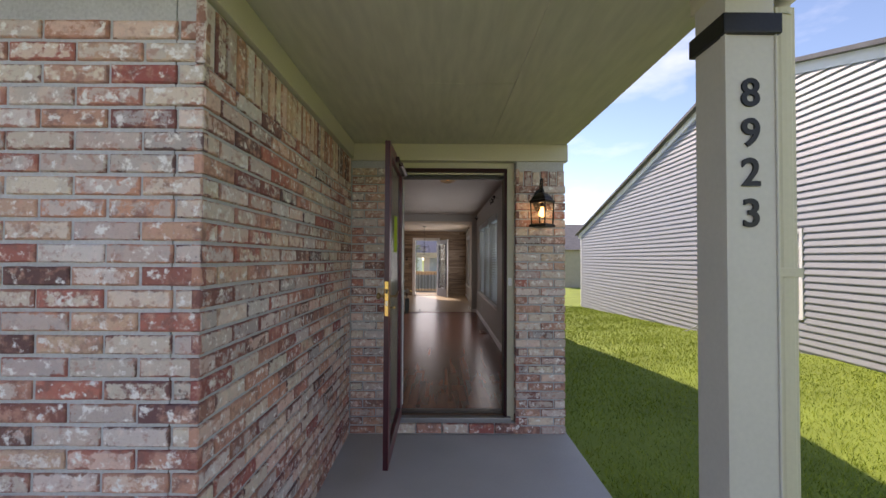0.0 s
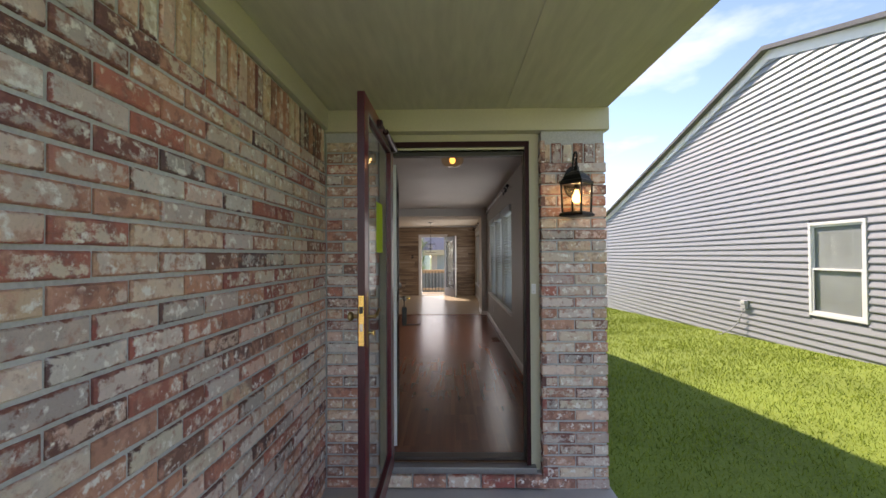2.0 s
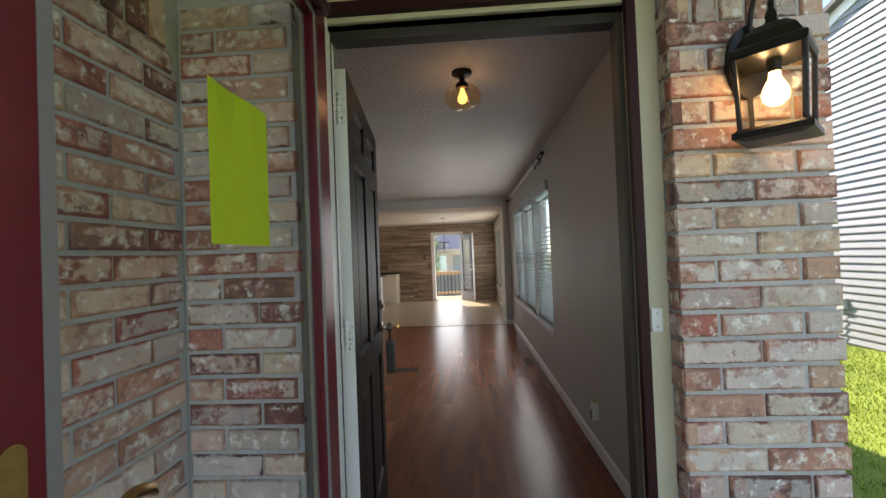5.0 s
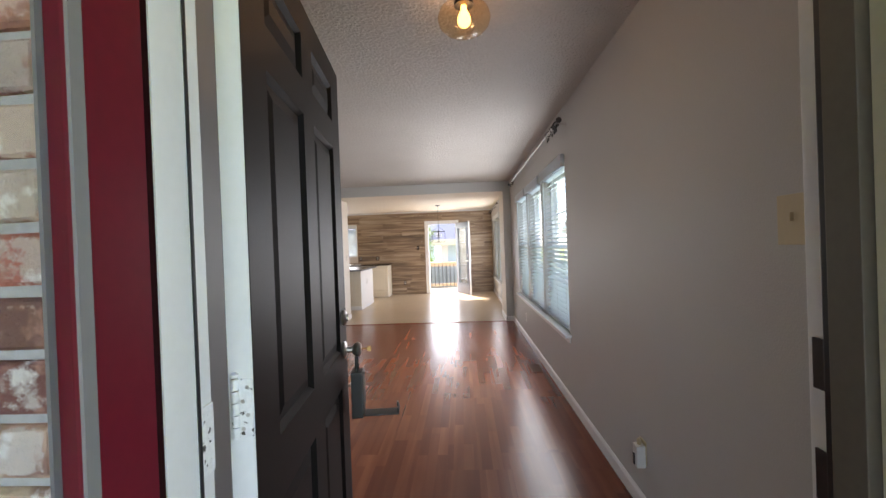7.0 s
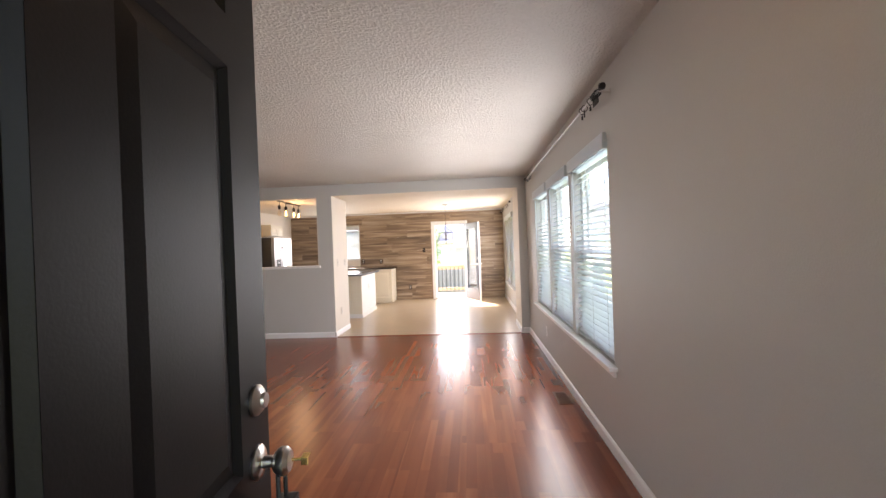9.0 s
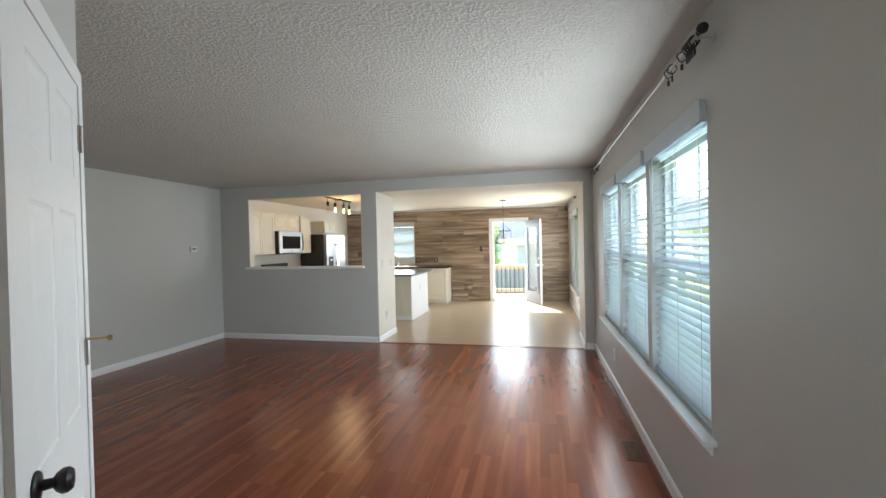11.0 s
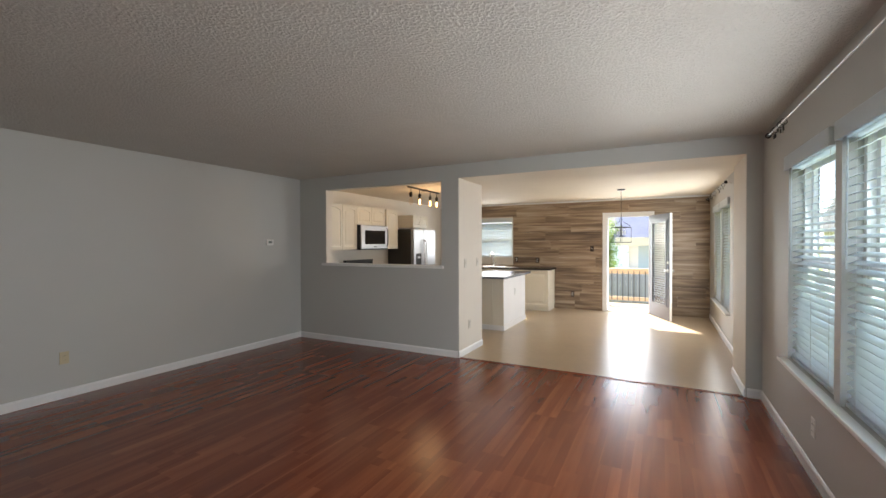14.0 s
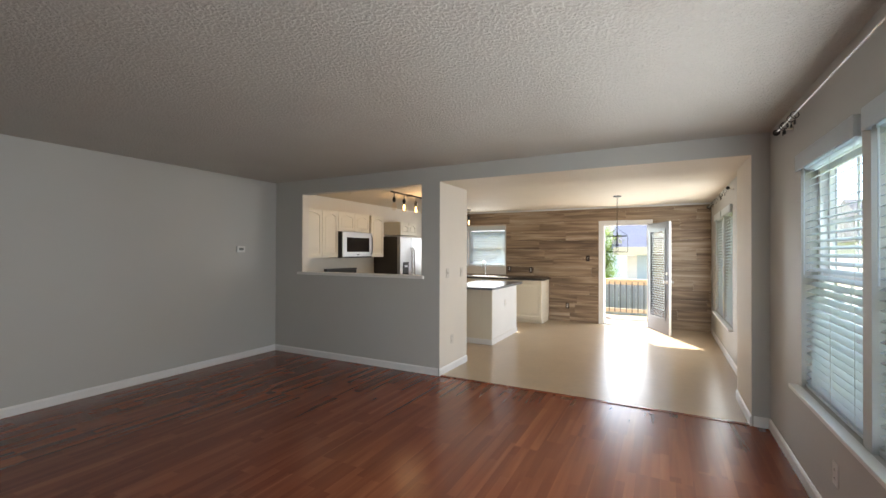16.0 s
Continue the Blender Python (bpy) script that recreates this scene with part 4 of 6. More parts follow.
me.materials.append(blade_material())
tagged(new("grass", me), "short mown lawn grass", "grass", "", "stuff")

NX, RIDGE, PEAK, EAVE, FARY, NEARY = 6.26, 8.3, 5.25, 2.50, 17.9, -1.3


def gable(z):
    """The stretch of the gable wall at a height."""
    if z <= EAVE:
        return NEARY, FARY
    k = (z - EAVE) / (PEAK - EAVE)
    return NEARY + k * (RIDGE - NEARY), FARY + k * (RIDGE - FARY)


house = thing("neighbour_house", "single-storey house with white horizontal vinyl siding and grey roof", "house", (0, 0, 0))
body = prism(bmesh.new(), [(NX + 0.03, NEARY, -1.2), (NX + 0.03, FARY, -1.2), (NX + 0.03, FARY, EAVE), (NX + 0.03, RIDGE, PEAK), (NX + 0.03, NEARY, EAVE)], (11, 0, 0))
nwall = part("wall", body, SIDING, house)
part("foundation", block(NX - 0.004, NEARY, -1.2, NX + 0.028, FARY, -0.75), mat("dark_foundation", (0.10, 0.095, 0.09), 0.9, bump=0.4), house)
NWIN = (6.50, 7.50, 0.34, 1.90)
z, step = -0.768, 0.118
while z < PEAK - 0.1:
    y0, y1 = gable(z + step * 0.7)
    spans = [(y0, y1)]
    if z + step > NWIN[2] and z < NWIN[3]:
        spans = [(y0, NWIN[0] - 0.01), (NWIN[1] + 0.01, y1)]
    for a, b in spans:
        bm = prism(bmesh.new(), [(NX + 0.028, a, z - 0.004), (NX - 0.022, a, z - 0.004), (NX - 0.023, a, z + 0.012), (NX + 0.004, a, z + step), (NX + 0.028, a, z + step)], (0, b - a, 0))
        part("siding_board", bm, SIDING, nwall)
    z += step
for s in (-1, 1):
    e = FARY if s > 0 else NEARY
    pts = [(NX - 0.03, RIDGE, PEAK + 0.02), (NX - 0.03, e + s * 0.25, EAVE - 0.05), (NX - 0.03, e + s * 0.25, EAVE - 0.22), (NX - 0.03, RIDGE, PEAK - 0.16)]
    part("rake_board", prism(bmesh.new(), pts, (0.04, 0, 0)), WHITE, house, "white painted rake board")
    pts = [(NX - 0.16, RIDGE, PEAK + 0.02), (NX - 0.16, e + s * 0.35, EAVE - 0.08), (NX - 0.16, e + s * 0.35, EAVE - 0.02), (NX - 0.16, RIDGE, PEAK + 0.10)]
    part("roof", prism(bmesh.new(), pts, (11.4, 0, 0)), SHINGLE, house)
    part("corner_board", block(NX - 0.022, e - s * 0.09, -0.7, NX + 0.029, e + s * 0.01, EAVE - 0.1), WHITE, house, "white corner board")
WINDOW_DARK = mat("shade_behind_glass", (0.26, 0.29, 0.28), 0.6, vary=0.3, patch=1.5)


def sash_window(parent, x, y0, y1, z0, z1, side=-1, material=WHITE, depth=0.05):
    """A double-hung window in a wall that faces x: frame, two sashes, panes."""
    w = part("window", slab(bmesh.new(), "x", x, x + side * depth, y0, y1, z0, z1, [(y0 + 0.05, y1 - 0.05, z0 + 0.05, z1 - 0.05)]), material, parent)
    mid = (z0 + z1) / 2
    for a, b, off in ((z0 + 0.05, mid + 0.02, 0.4), (mid - 0.02, z1 - 0.05, 0.15)):
        xx = x + side * depth * off
        part("sash", slab(bmesh.new(), "x", xx, xx + side * depth * 0.4, y0 + 0.05, y1 - 0.05, a, b, [(y0 + 0.085, y1 - 0.085, a + 0.035, b - 0.035)]), material, w)
        p = part("pane", block(xx + side * depth * 0.18, y0 + 0.084, a + 0.034, xx + side * depth * 0.22, y1 - 0.084, b - 0.034), PANE, w)
        p.visible_shadow = False
    return w


sash_window(house, NX + 0.02, NWIN[0], NWIN[1], NWIN[2], NWIN[3], -1, WHITE, 0.05)
# flat sheet close behind the panes; its colour stands for the dim room
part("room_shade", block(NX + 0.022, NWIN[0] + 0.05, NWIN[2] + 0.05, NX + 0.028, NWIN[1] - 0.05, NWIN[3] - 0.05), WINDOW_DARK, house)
meter = thing("outdoor_outlet", "grey outdoor outlet box with a hanging cable on white siding", "outlet", (NX - 0.012, 9.05, 0.33))
part("box", block(-0.07, -0.07, -0.08, 0.0, 0.07, 0.09, 0.008), mat("grey_plastic", (0.45, 0.45, 0.46), 0.5), meter)
part("lid", block(-0.085, -0.06, 0.02, -0.07, 0.06, 0.085, 0.006), mat("light_grey_plastic", (0.6, 0.6, 0.61), 0.5), meter)
pts = [(-0.04, 0.02, -0.08), (-0.06, 0.05, -0.2), (-0.08, 0.12, -0.38), (-0.16, 0.22, -0.55), (-0.28, 0.34, -0.66), (-0.4, 0.5, -0.72)]
part("cable", tube(bmesh.new(), pts, 0.012, 8), mat("grey_cable", (0.35, 0.35, 0.36), 0.5), meter, "", True)

far = thing("far_house", "beige distant house beyond the lawn", "house", (9.0, 31.0, -0.9))
part("wall", block(0, 0, 0, 10, 8, 3.0), mat("beige_siding", (0.48, 0.42, 0.33), 0.6), far)
part("roof", prism(bmesh.new(), [(-0.4, -0.4, 2.95), (-0.4, 8.4, 2.95), (-0.4, 4, 5.2)], (10.8, 0, 0)), SHINGLE, far)

# ---- living room: windows, blinds, rod ----
CORD = mat("blind_cord", (0.7, 0.7, 0.68), 0.7)
slat_mesh = {}


def slat(depth, width):
    key = (depth, round(width, 3))
    if key not in slat_mesh:
        bm = bmesh.new()
        n = 5
        top, low = [], []
        for i in range(n):
            t = -1 + 2 * i / (n - 1)
            top.append((t * depth / 2, 0.0022 * (1 - t * t) + 0.0012))
            low.append((t * depth / 2, 0.0022 * (1 - t * t) - 0.0012))
        outline = [(a, -width / 2, b) for a, b in top + low[::-1]]
        slat_mesh[key] = mesh_of("slat", prism(bm, outline, (0, width, 0)), BLIND)
    return slat_mesh[key]


def blind(x, y0, y1, z0, z1, tilt, pitch=0.044, out=-1, label="white two-inch slatted blind with tilted slats"):
    b = thing("window_blind", label, "blind", (x, (y0 + y1) / 2, z0), 0 if out < 0 else 180, "window blinds")
    w, h = y1 - y0, z1 - z0
    part("headrail", block(-0.03, -w / 2, h - 0.05, 0.03, w / 2, h, 0.003), BLIND, b)
    part("valance", block(-0.074, -w / 2 - 0.014, h - 0.055, -0.060, w / 2 + 0.014, h + 0.045, 0.004), BLIND, b)
    for e in (-1, 1):
        part("valance_return", block(-0.0605, e * (w / 2 + 0.004) - 0.005, h - 0.055, -0.0435, e * (w / 2 + 0.004) + 0.005, h + 0.044, 0.002), BLIND, b)
    z = 0.05
    while z < h - 0.07:
        ob = part("slat", slat(0.050, w - 0.012), BLIND, b)
        ob.matrix_basis = pose(0, 0, z, 0, tilt + random.uniform(-1.5, 1.5), 0)
        z += pitch
    part("bottom_rail", block(-0.026, -w / 2 + 0.006, 0.006, 0.026, w / 2 - 0.006, 0.024, 0.004), BLIND, b)
    for yy in (-w * 0.36, 0.0, w * 0.36):
        bm = bmesh.new()
        for xx in (-0.027, 0.027):
            tube(bm, [(xx, yy, 0.02), (xx, yy, h - 0.05)], 0.0011, 5)
        part("ladder_cord", bm, CORD, b)
    part("tilt_wand", tube(bmesh.new(), [(-0.045, w / 2 - 0.07, h - 0.06), (-0.046, w / 2 - 0.07, h * 0.5)], 0.004, 6), BLIND, b)
    return b


def room_window(name, y0, y1, z0, z1):
    w = tagged(new(name), "white vinyl double-hung window", "window", "", "structure")
    x0, x1 = RIGHT + 0.085, RIGHT + 0.150
    part("window_frame", slab(bmesh.new(), "x", x0, x1, y0 + 0.001, y1 - 0.001, z0 + 0.001, z1 - 0.001, [(y0 + 0.04, y1 - 0.04, z0 + 0.04, z1 - 0.04)]), WHITE, w)
    mid = (z0 + z1) / 2 - 0.02
    for a, b, off in ((z0 + 0.04, mid + 0.025, 0.008), (mid - 0.02, z1 - 0.04, 0.036)):
        s = part("sash", slab(bmesh.new(), "x", x0 + off, x0 + off + 0.024, y0 + 0.04, y1 - 0.04, a, b, [(y0 + 0.08, y1 - 0.08, a + 0.042, b - 0.042)]), WHITE, w)
        bm = bmesh.new()
        c = (y0 + y1) / 2
        box(bm, x0 + off + 0.008, c - 0.009, a + 0.042, x0 + off + 0.016, c + 0.009, b - 0.042)
        box(bm, x0 + off + 0.0085, y0 + 0.08, (a + b) / 2 - 0.009, x0 + off + 0.0155, y1 - 0.08, (a + b) / 2 + 0.009)
        part("muntin", bm, WHITE, s)
        p = part("pane", block(x0 + off + 0.010, y0 + 0.079, a + 0.041, x0 + off + 0.014, y1 - 0.079, b - 0.041), PANE, w)
        p.visible_shadow = False
    return w


for n, (a, b) in enumerate(WINDOWS):
    room_window("window_%d" % (n + 1), a, b, SILL, HEAD)
    blind(RIGHT + 0.042, a + 0.012, b - 0.012, SILL + 0.004, HEAD - 0.015, -24)
for n, (a, b) in enumerate(DINING):
    room_window("window_%d" % (n + 4), a, b, 0.48, HEAD)
    blind(RIGHT + 0.042, a + 0.012, b - 0.012, 0.484, HEAD - 0.015, -30)
sill = structure("window_stool", block(RIGHT - 0.055, WINDOWS[0][0] - 0.06, SILL - 0.026, RIGHT + 0.084, WINDOWS[2][1] + 0.06, SILL - 0.0005, 0.006), WHITE, "white painted window stool under three windows", "window sill")
part("apron", block(RIGHT - 0.013, WINDOWS[0][0] - 0.03, SILL - 0.075, RIGHT - 0.0005, WINDOWS[2][1] + 0.03, SILL - 0.026, 0.003), WHITE, sill)
sill2 = structure("window_stool_2", block(RIGHT - 0.055, DINING[0][0] - 0.05, 0.455, RIGHT + 0.084, DINING[1][1] + 0.05, 0.4795, 0.006), WHITE, "white painted window stool in the dining room", "window sill")


def curtain_rod(x, z, y0, y1, clips, label):
    r = thing("curtain_rod", label, "curtain rod", (x, (y0 + y1) / 2, z))
    h = (y1 - y0) / 2
    part("rod", tube(bmesh.new(), [(0, -h, 0), (0, h, 0)], 0.0065, 10), STEEL, r, "thin steel rod", True)
    for s in (-1, 1):
        bm = lathe(bmesh.new(), [(0, 0), (0.012, 0.0), (0.013, 0.012), (0.009, 0.016), (0.018, 0.026), (0.023, 0.040), (0.018, 0.054), (0, 0.060)], (0, 0, 0), "y", 14)
        f = part("finial", bm, IRON, r, "black ball finial", True)
        f.matrix_basis = pose(0, s * h, 0, 0, 0, 0 if s > 0 else 180)
        bm = tube(bmesh.new(), [(0, 0, 0), (0.05, 0, -0.004), (RIGHT - x - 0.002, 0, -0.004)], 0.005, 8)
        lathe(bm, [(0, 0.0), (0.018, 0.0), (0.018, -0.004), (0, -0.004)], (RIGHT - x - 0.0015, 0, -0.004), "x", 14)
        b = part("bracket", bm, NICKEL, r)
        b.matrix_basis = pose(0, s * (h - 0.05), 0)
    for k, y in enumerate(clips):
        bm = tube(bmesh.new(), [(0.021 * math.cos(t), 0.004 * math.sin(3 * t), -0.008 + 0.021 * math.sin(t)) for t in [i * math.tau / 16 for i in range(16)]], 0.0028, 6, True)
        tube(bm, [(0, 0, -0.029), (0, 0, -0.045)], 0.002, 5)
        box(bm, -0.004, -0.006, -0.068, 0.004, 0.006, -0.043)
        c = part("ring", bm, IRON, r, "black clip ring", True)
        c.matrix_basis = pose(0, y, 0, 0, 0, 20 * math.sin(k * 2.3))
    return r


near = [-1.66 + 0.008 * k for k in range(12)] + [-1.50, -1.36, -1.30]
curtain_rod(0.905, 2.318, 5.93, 9.35, near + [1.28, 1.36, 1.52, 1.56], "thin steel curtain rod with black clip rings over the windows")
curtain_rod(0.905, 2.27, 11.95, 14.42, [-1.0, -0.6, -0.55, 0.0, 0.45, 0.5, 0.9, 1.05], "thin steel curtain rod with black rings in the dining room")

# ---- plates, thermostat, vent ----
IVORY = mat("ivory_plate", (0.56, 0.47, 0.30), 0.45, vary=0.04)
WHITEP = mat("white_plate", (0.74, 0.73, 0.70), 0.4, vary=0.03)
BRONZE = mat("bronze_plate", (0.035, 0.024, 0.018), 0.35, 0.4, vary=0.2)


def plate(name, at, turn, material, kind, label, inner=None, wide=0.036, tall=0.058):
    p = thing(name, label, "switch" if kind == "switch" else "outlet", at, turn)
    part("cover", block(-wide, -0.006, -tall, wide, 0.0, tall, 0.002), material, p)
    inner = inner or material
    if kind == "switch":
        part("toggle", block(-0.005, -0.016, -0.004, 0.005, -0.006, 0.018, 0.002), inner, p)
    else:
        for z in (-0.021, 0.021):
            bm = prism(bmesh.new(), [(0.016 * math.cos(t), -0.0061, z + 0.014 * math.sin(t)) for t in [k * math.tau / 16 for k in range(16)]], (0, -0.002, 0))
            s = part("socket", bm, inner, p)
            bm = bmesh.new()
            for xx in (-0.006, 0.004):
                box(bm, xx, -0.0088, z - 0.004, xx + 0.002, -0.0082, z + 0.005)
            part("slot", bm, BLACK, s)
    return p


plate("light_switch", (RIGHT, 3.69, 1.40), 270, IVORY, "switch", "ivory light switch on the grey entry wall", None, 0.052, 0.066)
plate("outlet", (RIGHT, 4.68, 0.31), 270, IVORY, "outlet", "ivory outlet behind a plug-in freshener near the door")
plate("outlet", (RIGHT, 8.51, 0.32), 270, WHITEP, "outlet", "white outlet on the grey wall below the windows")
plate("outlet", (LEFT, 7.04, 0.385), 90, IVORY, "outlet", "ivory outlet low on the grey side wall")
CREAMP = mat("cream_plate", (0.62, 0.57, 0.50), 0.45, vary=0.03)
plate("outlet", (-2.141, 10.33, 0.38), 90, CREAMP, "outlet", "white outlet low on the cream opening return")
plate("light_switch", (-2.141, 10.20, 1.20), 90, CREAMP, "switch", "white light switch on the cream opening return")
plate("light_switch", (-2.141, 10.60, 1.20), 90, CREAMP, "switch", "white light switch beside the kitchen on the return")
fresh = thing("air_freshener", "white plug-in air freshener on the grey wall outlet", "air freshener", (RIGHT - 0.008, 4.66, 0.30), 270)
part("body", block(-0.026, -0.045, -0.055, 0.026, 0.0, 0.055, 0.012), WHITEP, fresh)
part("vial", block(-0.014, -0.049, -0.045, 0.006, -0.044, 0.01, 0.002), BLACK, fresh)
part("cap", lathe(bmesh.new(), [(0, 0.055), (0.010, 0.055), (0.011, 0.075), (0.006, 0.085), (0, 0.086)], (0, -0.022, 0), "z", 12), IVORY, fresh)
stat = thing("thermostat", "small white thermostat with a grey display on the wall", "thermostat", (LEFT, 9.405, 1.487), 90)
part("case", block(-0.06, -0.026, -0.042, 0.06, 0.0, 0.042, 0.006), WHITEP, stat)
part("display", block(-0.032, -0.0275, -0.014, 0.032, -0.0255, 0.02, 0.0005), mat("grey_display", (0.16, 0.17, 0.15), 0.3), stat)
vent = thing("floor_register", "brown metal floor register near the baseboard", "floor vent", (0.86, 7.15, 0.0))
part("frame", slab(bmesh.new(), "y", -0.15, 0.15, -0.06, 0.06, 0.0005, 0.006), mat("brown_register", (0.14, 0.055, 0.03), 0.4, 0.3), vent)
for k in range(9):
    part("louvre", block(-0.045, -0.125 + k * 0.029, 0.0062, 0.045, -0.113 + k * 0.029, 0.0085), mat("register_louvre", (0.09, 0.036, 0.02), 0.4, 0.3) if k == 0 else bpy.data.materials["register_louvre"], vent)

# ---- entry ceiling lamp ----
lamp = thing("ceiling_lamp", "black semi-flush ceiling lamp with a clear glass globe and lit bulb", "ceiling lamp", (0.160, 4.335, CEILING))
part("canopy", lathe(bmesh.new(), [(0, 0), (0.062, 0.0), (0.062, -0.014), (0.050, -0.022), (0.018, -0.028), (0.018, -0.060), (0.030, -0.066), (0.040, -0.085), (0.040, -0.10), (0, -0.10)]), IRON, lamp, "", True)
bm = lathe(bmesh.new(), [(0.042, -0.088), (0.075, -0.094), (0.102, -0.120), (0.112, -0.152), (0.104, -0.182), (0.080, -0.206), (0.045, -0.220), (0.001, -0.223)], sides=32)
p = part("globe", bm, glass("amber_globe_glass", (1.0, 0.86, 0.68), 0.0, 1.4), lamp, "clear glass globe", True)
p.visible_shadow = False
part("bulb", lathe(bmesh.new(), [(r * 0.95, -0.10 - h * 0.95) for r, h in bulb_prof]), glow("warm_edison_bulb", (1.0, 0.46, 0.11), 1.6), lamp, "lit warm bulb", True)
point_lamp("entry_light", (0.160, 4.335, CEILING - 0.155), 0.55, (1.0, 0.66, 0.36), 0.04)

# ---- closet door in the angled wall ----
HX, HY = -1.33, 5.16
closet = panel_door(0.70, 2.055, 0.012, WHITE, None, six(0.70, 2.055, 0.095, 0.085, [(0.22, 0.80), (0.96, 1.60), (1.72, 1.95)]), "closet_door", "closed white six-panel closet door with a black knob", (HX + 0.0007, HY + 0.0007, 0.004), -45.0)
kn = knob(closet, (0.635, 0.012, 0.945), IRON, "knob", 1, 1.05)
kn["label"] = "black round door knob"
for z in (0.24, 1.12, 1.87):
    bm = lathe(bmesh.new(), [(0, -0.045), (0.007, -0.045), (0.007, 0.045), (0.009, 0.048), (0, 0.052)], (-0.004, 0.016, z), "z", 10)
    box(bm, 0.0, 0.0125, z - 0.044, 0.022, 0.0145, z + 0.044)
    part("hinge", bm, NICKEL, closet, "nickel butt hinge")
bm = tube(bmesh.new(), [(-0.004, 0.018, 1.165), (0.03, 0.055, 1.17), (0.055, 0.085, 1.172)], 0.004, 8)
lathe(bm, [(0, -0.01), (0.009, -0.01), (0.009, 0.008), (0, 0.008)], (0.058, 0.088, 1.172), "x", 10)
part("door_stop", bm, AGED, closet, "brass hinge-pin door stop")
casing = structure("closet_casing", slab(bmesh.new(), "y", 0.0005, 0.016, -0.070, 0.770, 0.001, 2.125, [(-0.006, 0.706, 0.0, 2.062)]), WHITE, "white painted casing of the closet door", "door frame")
casing.matrix_world = pose(HX + 0.0, HY + 0.0, 0, 0, 0, -45)

# ---- serving hatch ----
hatch = structure("hatch_sill", block(-4.43, PART - 0.035, 1.135, -2.355, PART + 0.155, 1.172, 0.006), WHITE, "white painted sill of the serving hatch", "window sill")
for x0, x1 in ((-4.372, -4.362), (-2.393, -2.383)):
    part("lining", block(x0, PART + 0.002, 1.173, x1, PART + 0.118, 2.272), KWALL, hatch)

# ---- kitchen and dining: patio door, window, planks ----
patio_casing = structure("patio_casing", slab(bmesh.new(), "y", BACK - 0.030, BACK - 0.013, PATIO[0] - 0.085, PATIO[1] + 0.085, 0.001, PATIO[3] + 0.075, [(PATIO[0] - 0.004, PATIO[1] + 0.004, 0, PATIO[3] + 0.004)]), WHITE, "white painted casing of the patio door", "door frame")
bm = slab(bmesh.new(), "y", BACK - 0.012, BACK + 0.158, PATIO[0] - 0.003, PATIO[1] + 0.003, 0.0005, PATIO[3] + 0.003, [(PATIO[0] + 0.018, PATIO[1] - 0.018, 0, PATIO[3] - 0.018)])
part("jamb", bm, WHITE, patio_casing)
part("sill_plate", block(PATIO[0] + 0.02, BACK - 0.01, 0.0006, PATIO[1] - 0.02, BACK + 0.17, 0.018, 0.003), NICKEL, patio_casing, "aluminium threshold")
LEAFGREY = mat("grey_door_paint", (0.13, 0.13, 0.15), 0.5, vary=0.03, spec=0.3)
leaf = thing("patio_door", "open grey glazed patio door with enclosed blinds", "door", (PATIO[1] - 0.005, BACK - 0.035, 0.008), -65.0)
MINISLAT = mat("grey_mini_slat", (0.42, 0.43, 0.44), 0.5, vary=0.03)
PW, PH = 0.84, 2.005
part("leaf", slab(bmesh.new(), "y", 0, 0.044, 0, PW, 0, PH, [(0.14, PW - 0.14, 0.27, PH - 0.15)]), LEAFGREY, leaf)
for y in (-0.010, 0.044):
    part("glazing_frame", slab(bmesh.new(), "y", y, y + 0.010, 0.112, PW - 0.112, 0.242, PH - 0.122, [(0.150, PW - 0.150, 0.28, PH - 0.16)]), mat("grey_glazing_frame", (0.07, 0.07, 0.08), 0.4) if y < 0 else bpy.data.materials["grey_glazing_frame"], leaf)
part("edge", block(PW + 0.0002, 0.001, 0.001, PW + 0.0022, 0.043, PH - 0.001), WHITE, leaf, "pale painted door edge")
for y in (0.001, 0.040):
    p = part("pane", block(0.141, y, 0.271, PW - 0.141, y + 0.003, PH - 0.151), CALM, leaf)
    p.visible_shadow = False
z = 0.42
mini = None
while z < PH - 0.18:
    if mini is None:
        mini = mesh_of("blind_slat", box(bmesh.new(), -(PW - 0.31) / 2, -0.016, -0.0006, (PW - 0.31) / 2, 0.016, 0.0006), MINISLAT)
    ob = part("blind_slat", mini, MINISLAT, leaf)
    ob.matrix_basis = pose(PW / 2, 0.0222, z, 20, 0, 0)
    z += 0.044
bm = lathe(bmesh.new(), [(0, 0), (0.028, 0), (0.029, -0.006), (0.02, -0.014), (0, -0.016)], (PW - 0.065, 0, 1.08), "y", 18)
part("deadbolt", bm, NICKEL, leaf, "", True)
kn = knob(leaf, (PW - 0.065, 0, 0.93), NICKEL)
kn["label"] = "brushed nickel door knob"
knob(leaf, (PW - 0.065, 0.044, 0.93), NICKEL, "knob", 1)
for z in (0.2, 1.0, 1.8):
    part("hinge", lathe(bmesh.new(), [(0, -0.05), (0.007, -0.05), (0.007, 0.05), (0, 0.05)], (-0.006, 0.05, z), "z", 10), NICKEL, leaf)

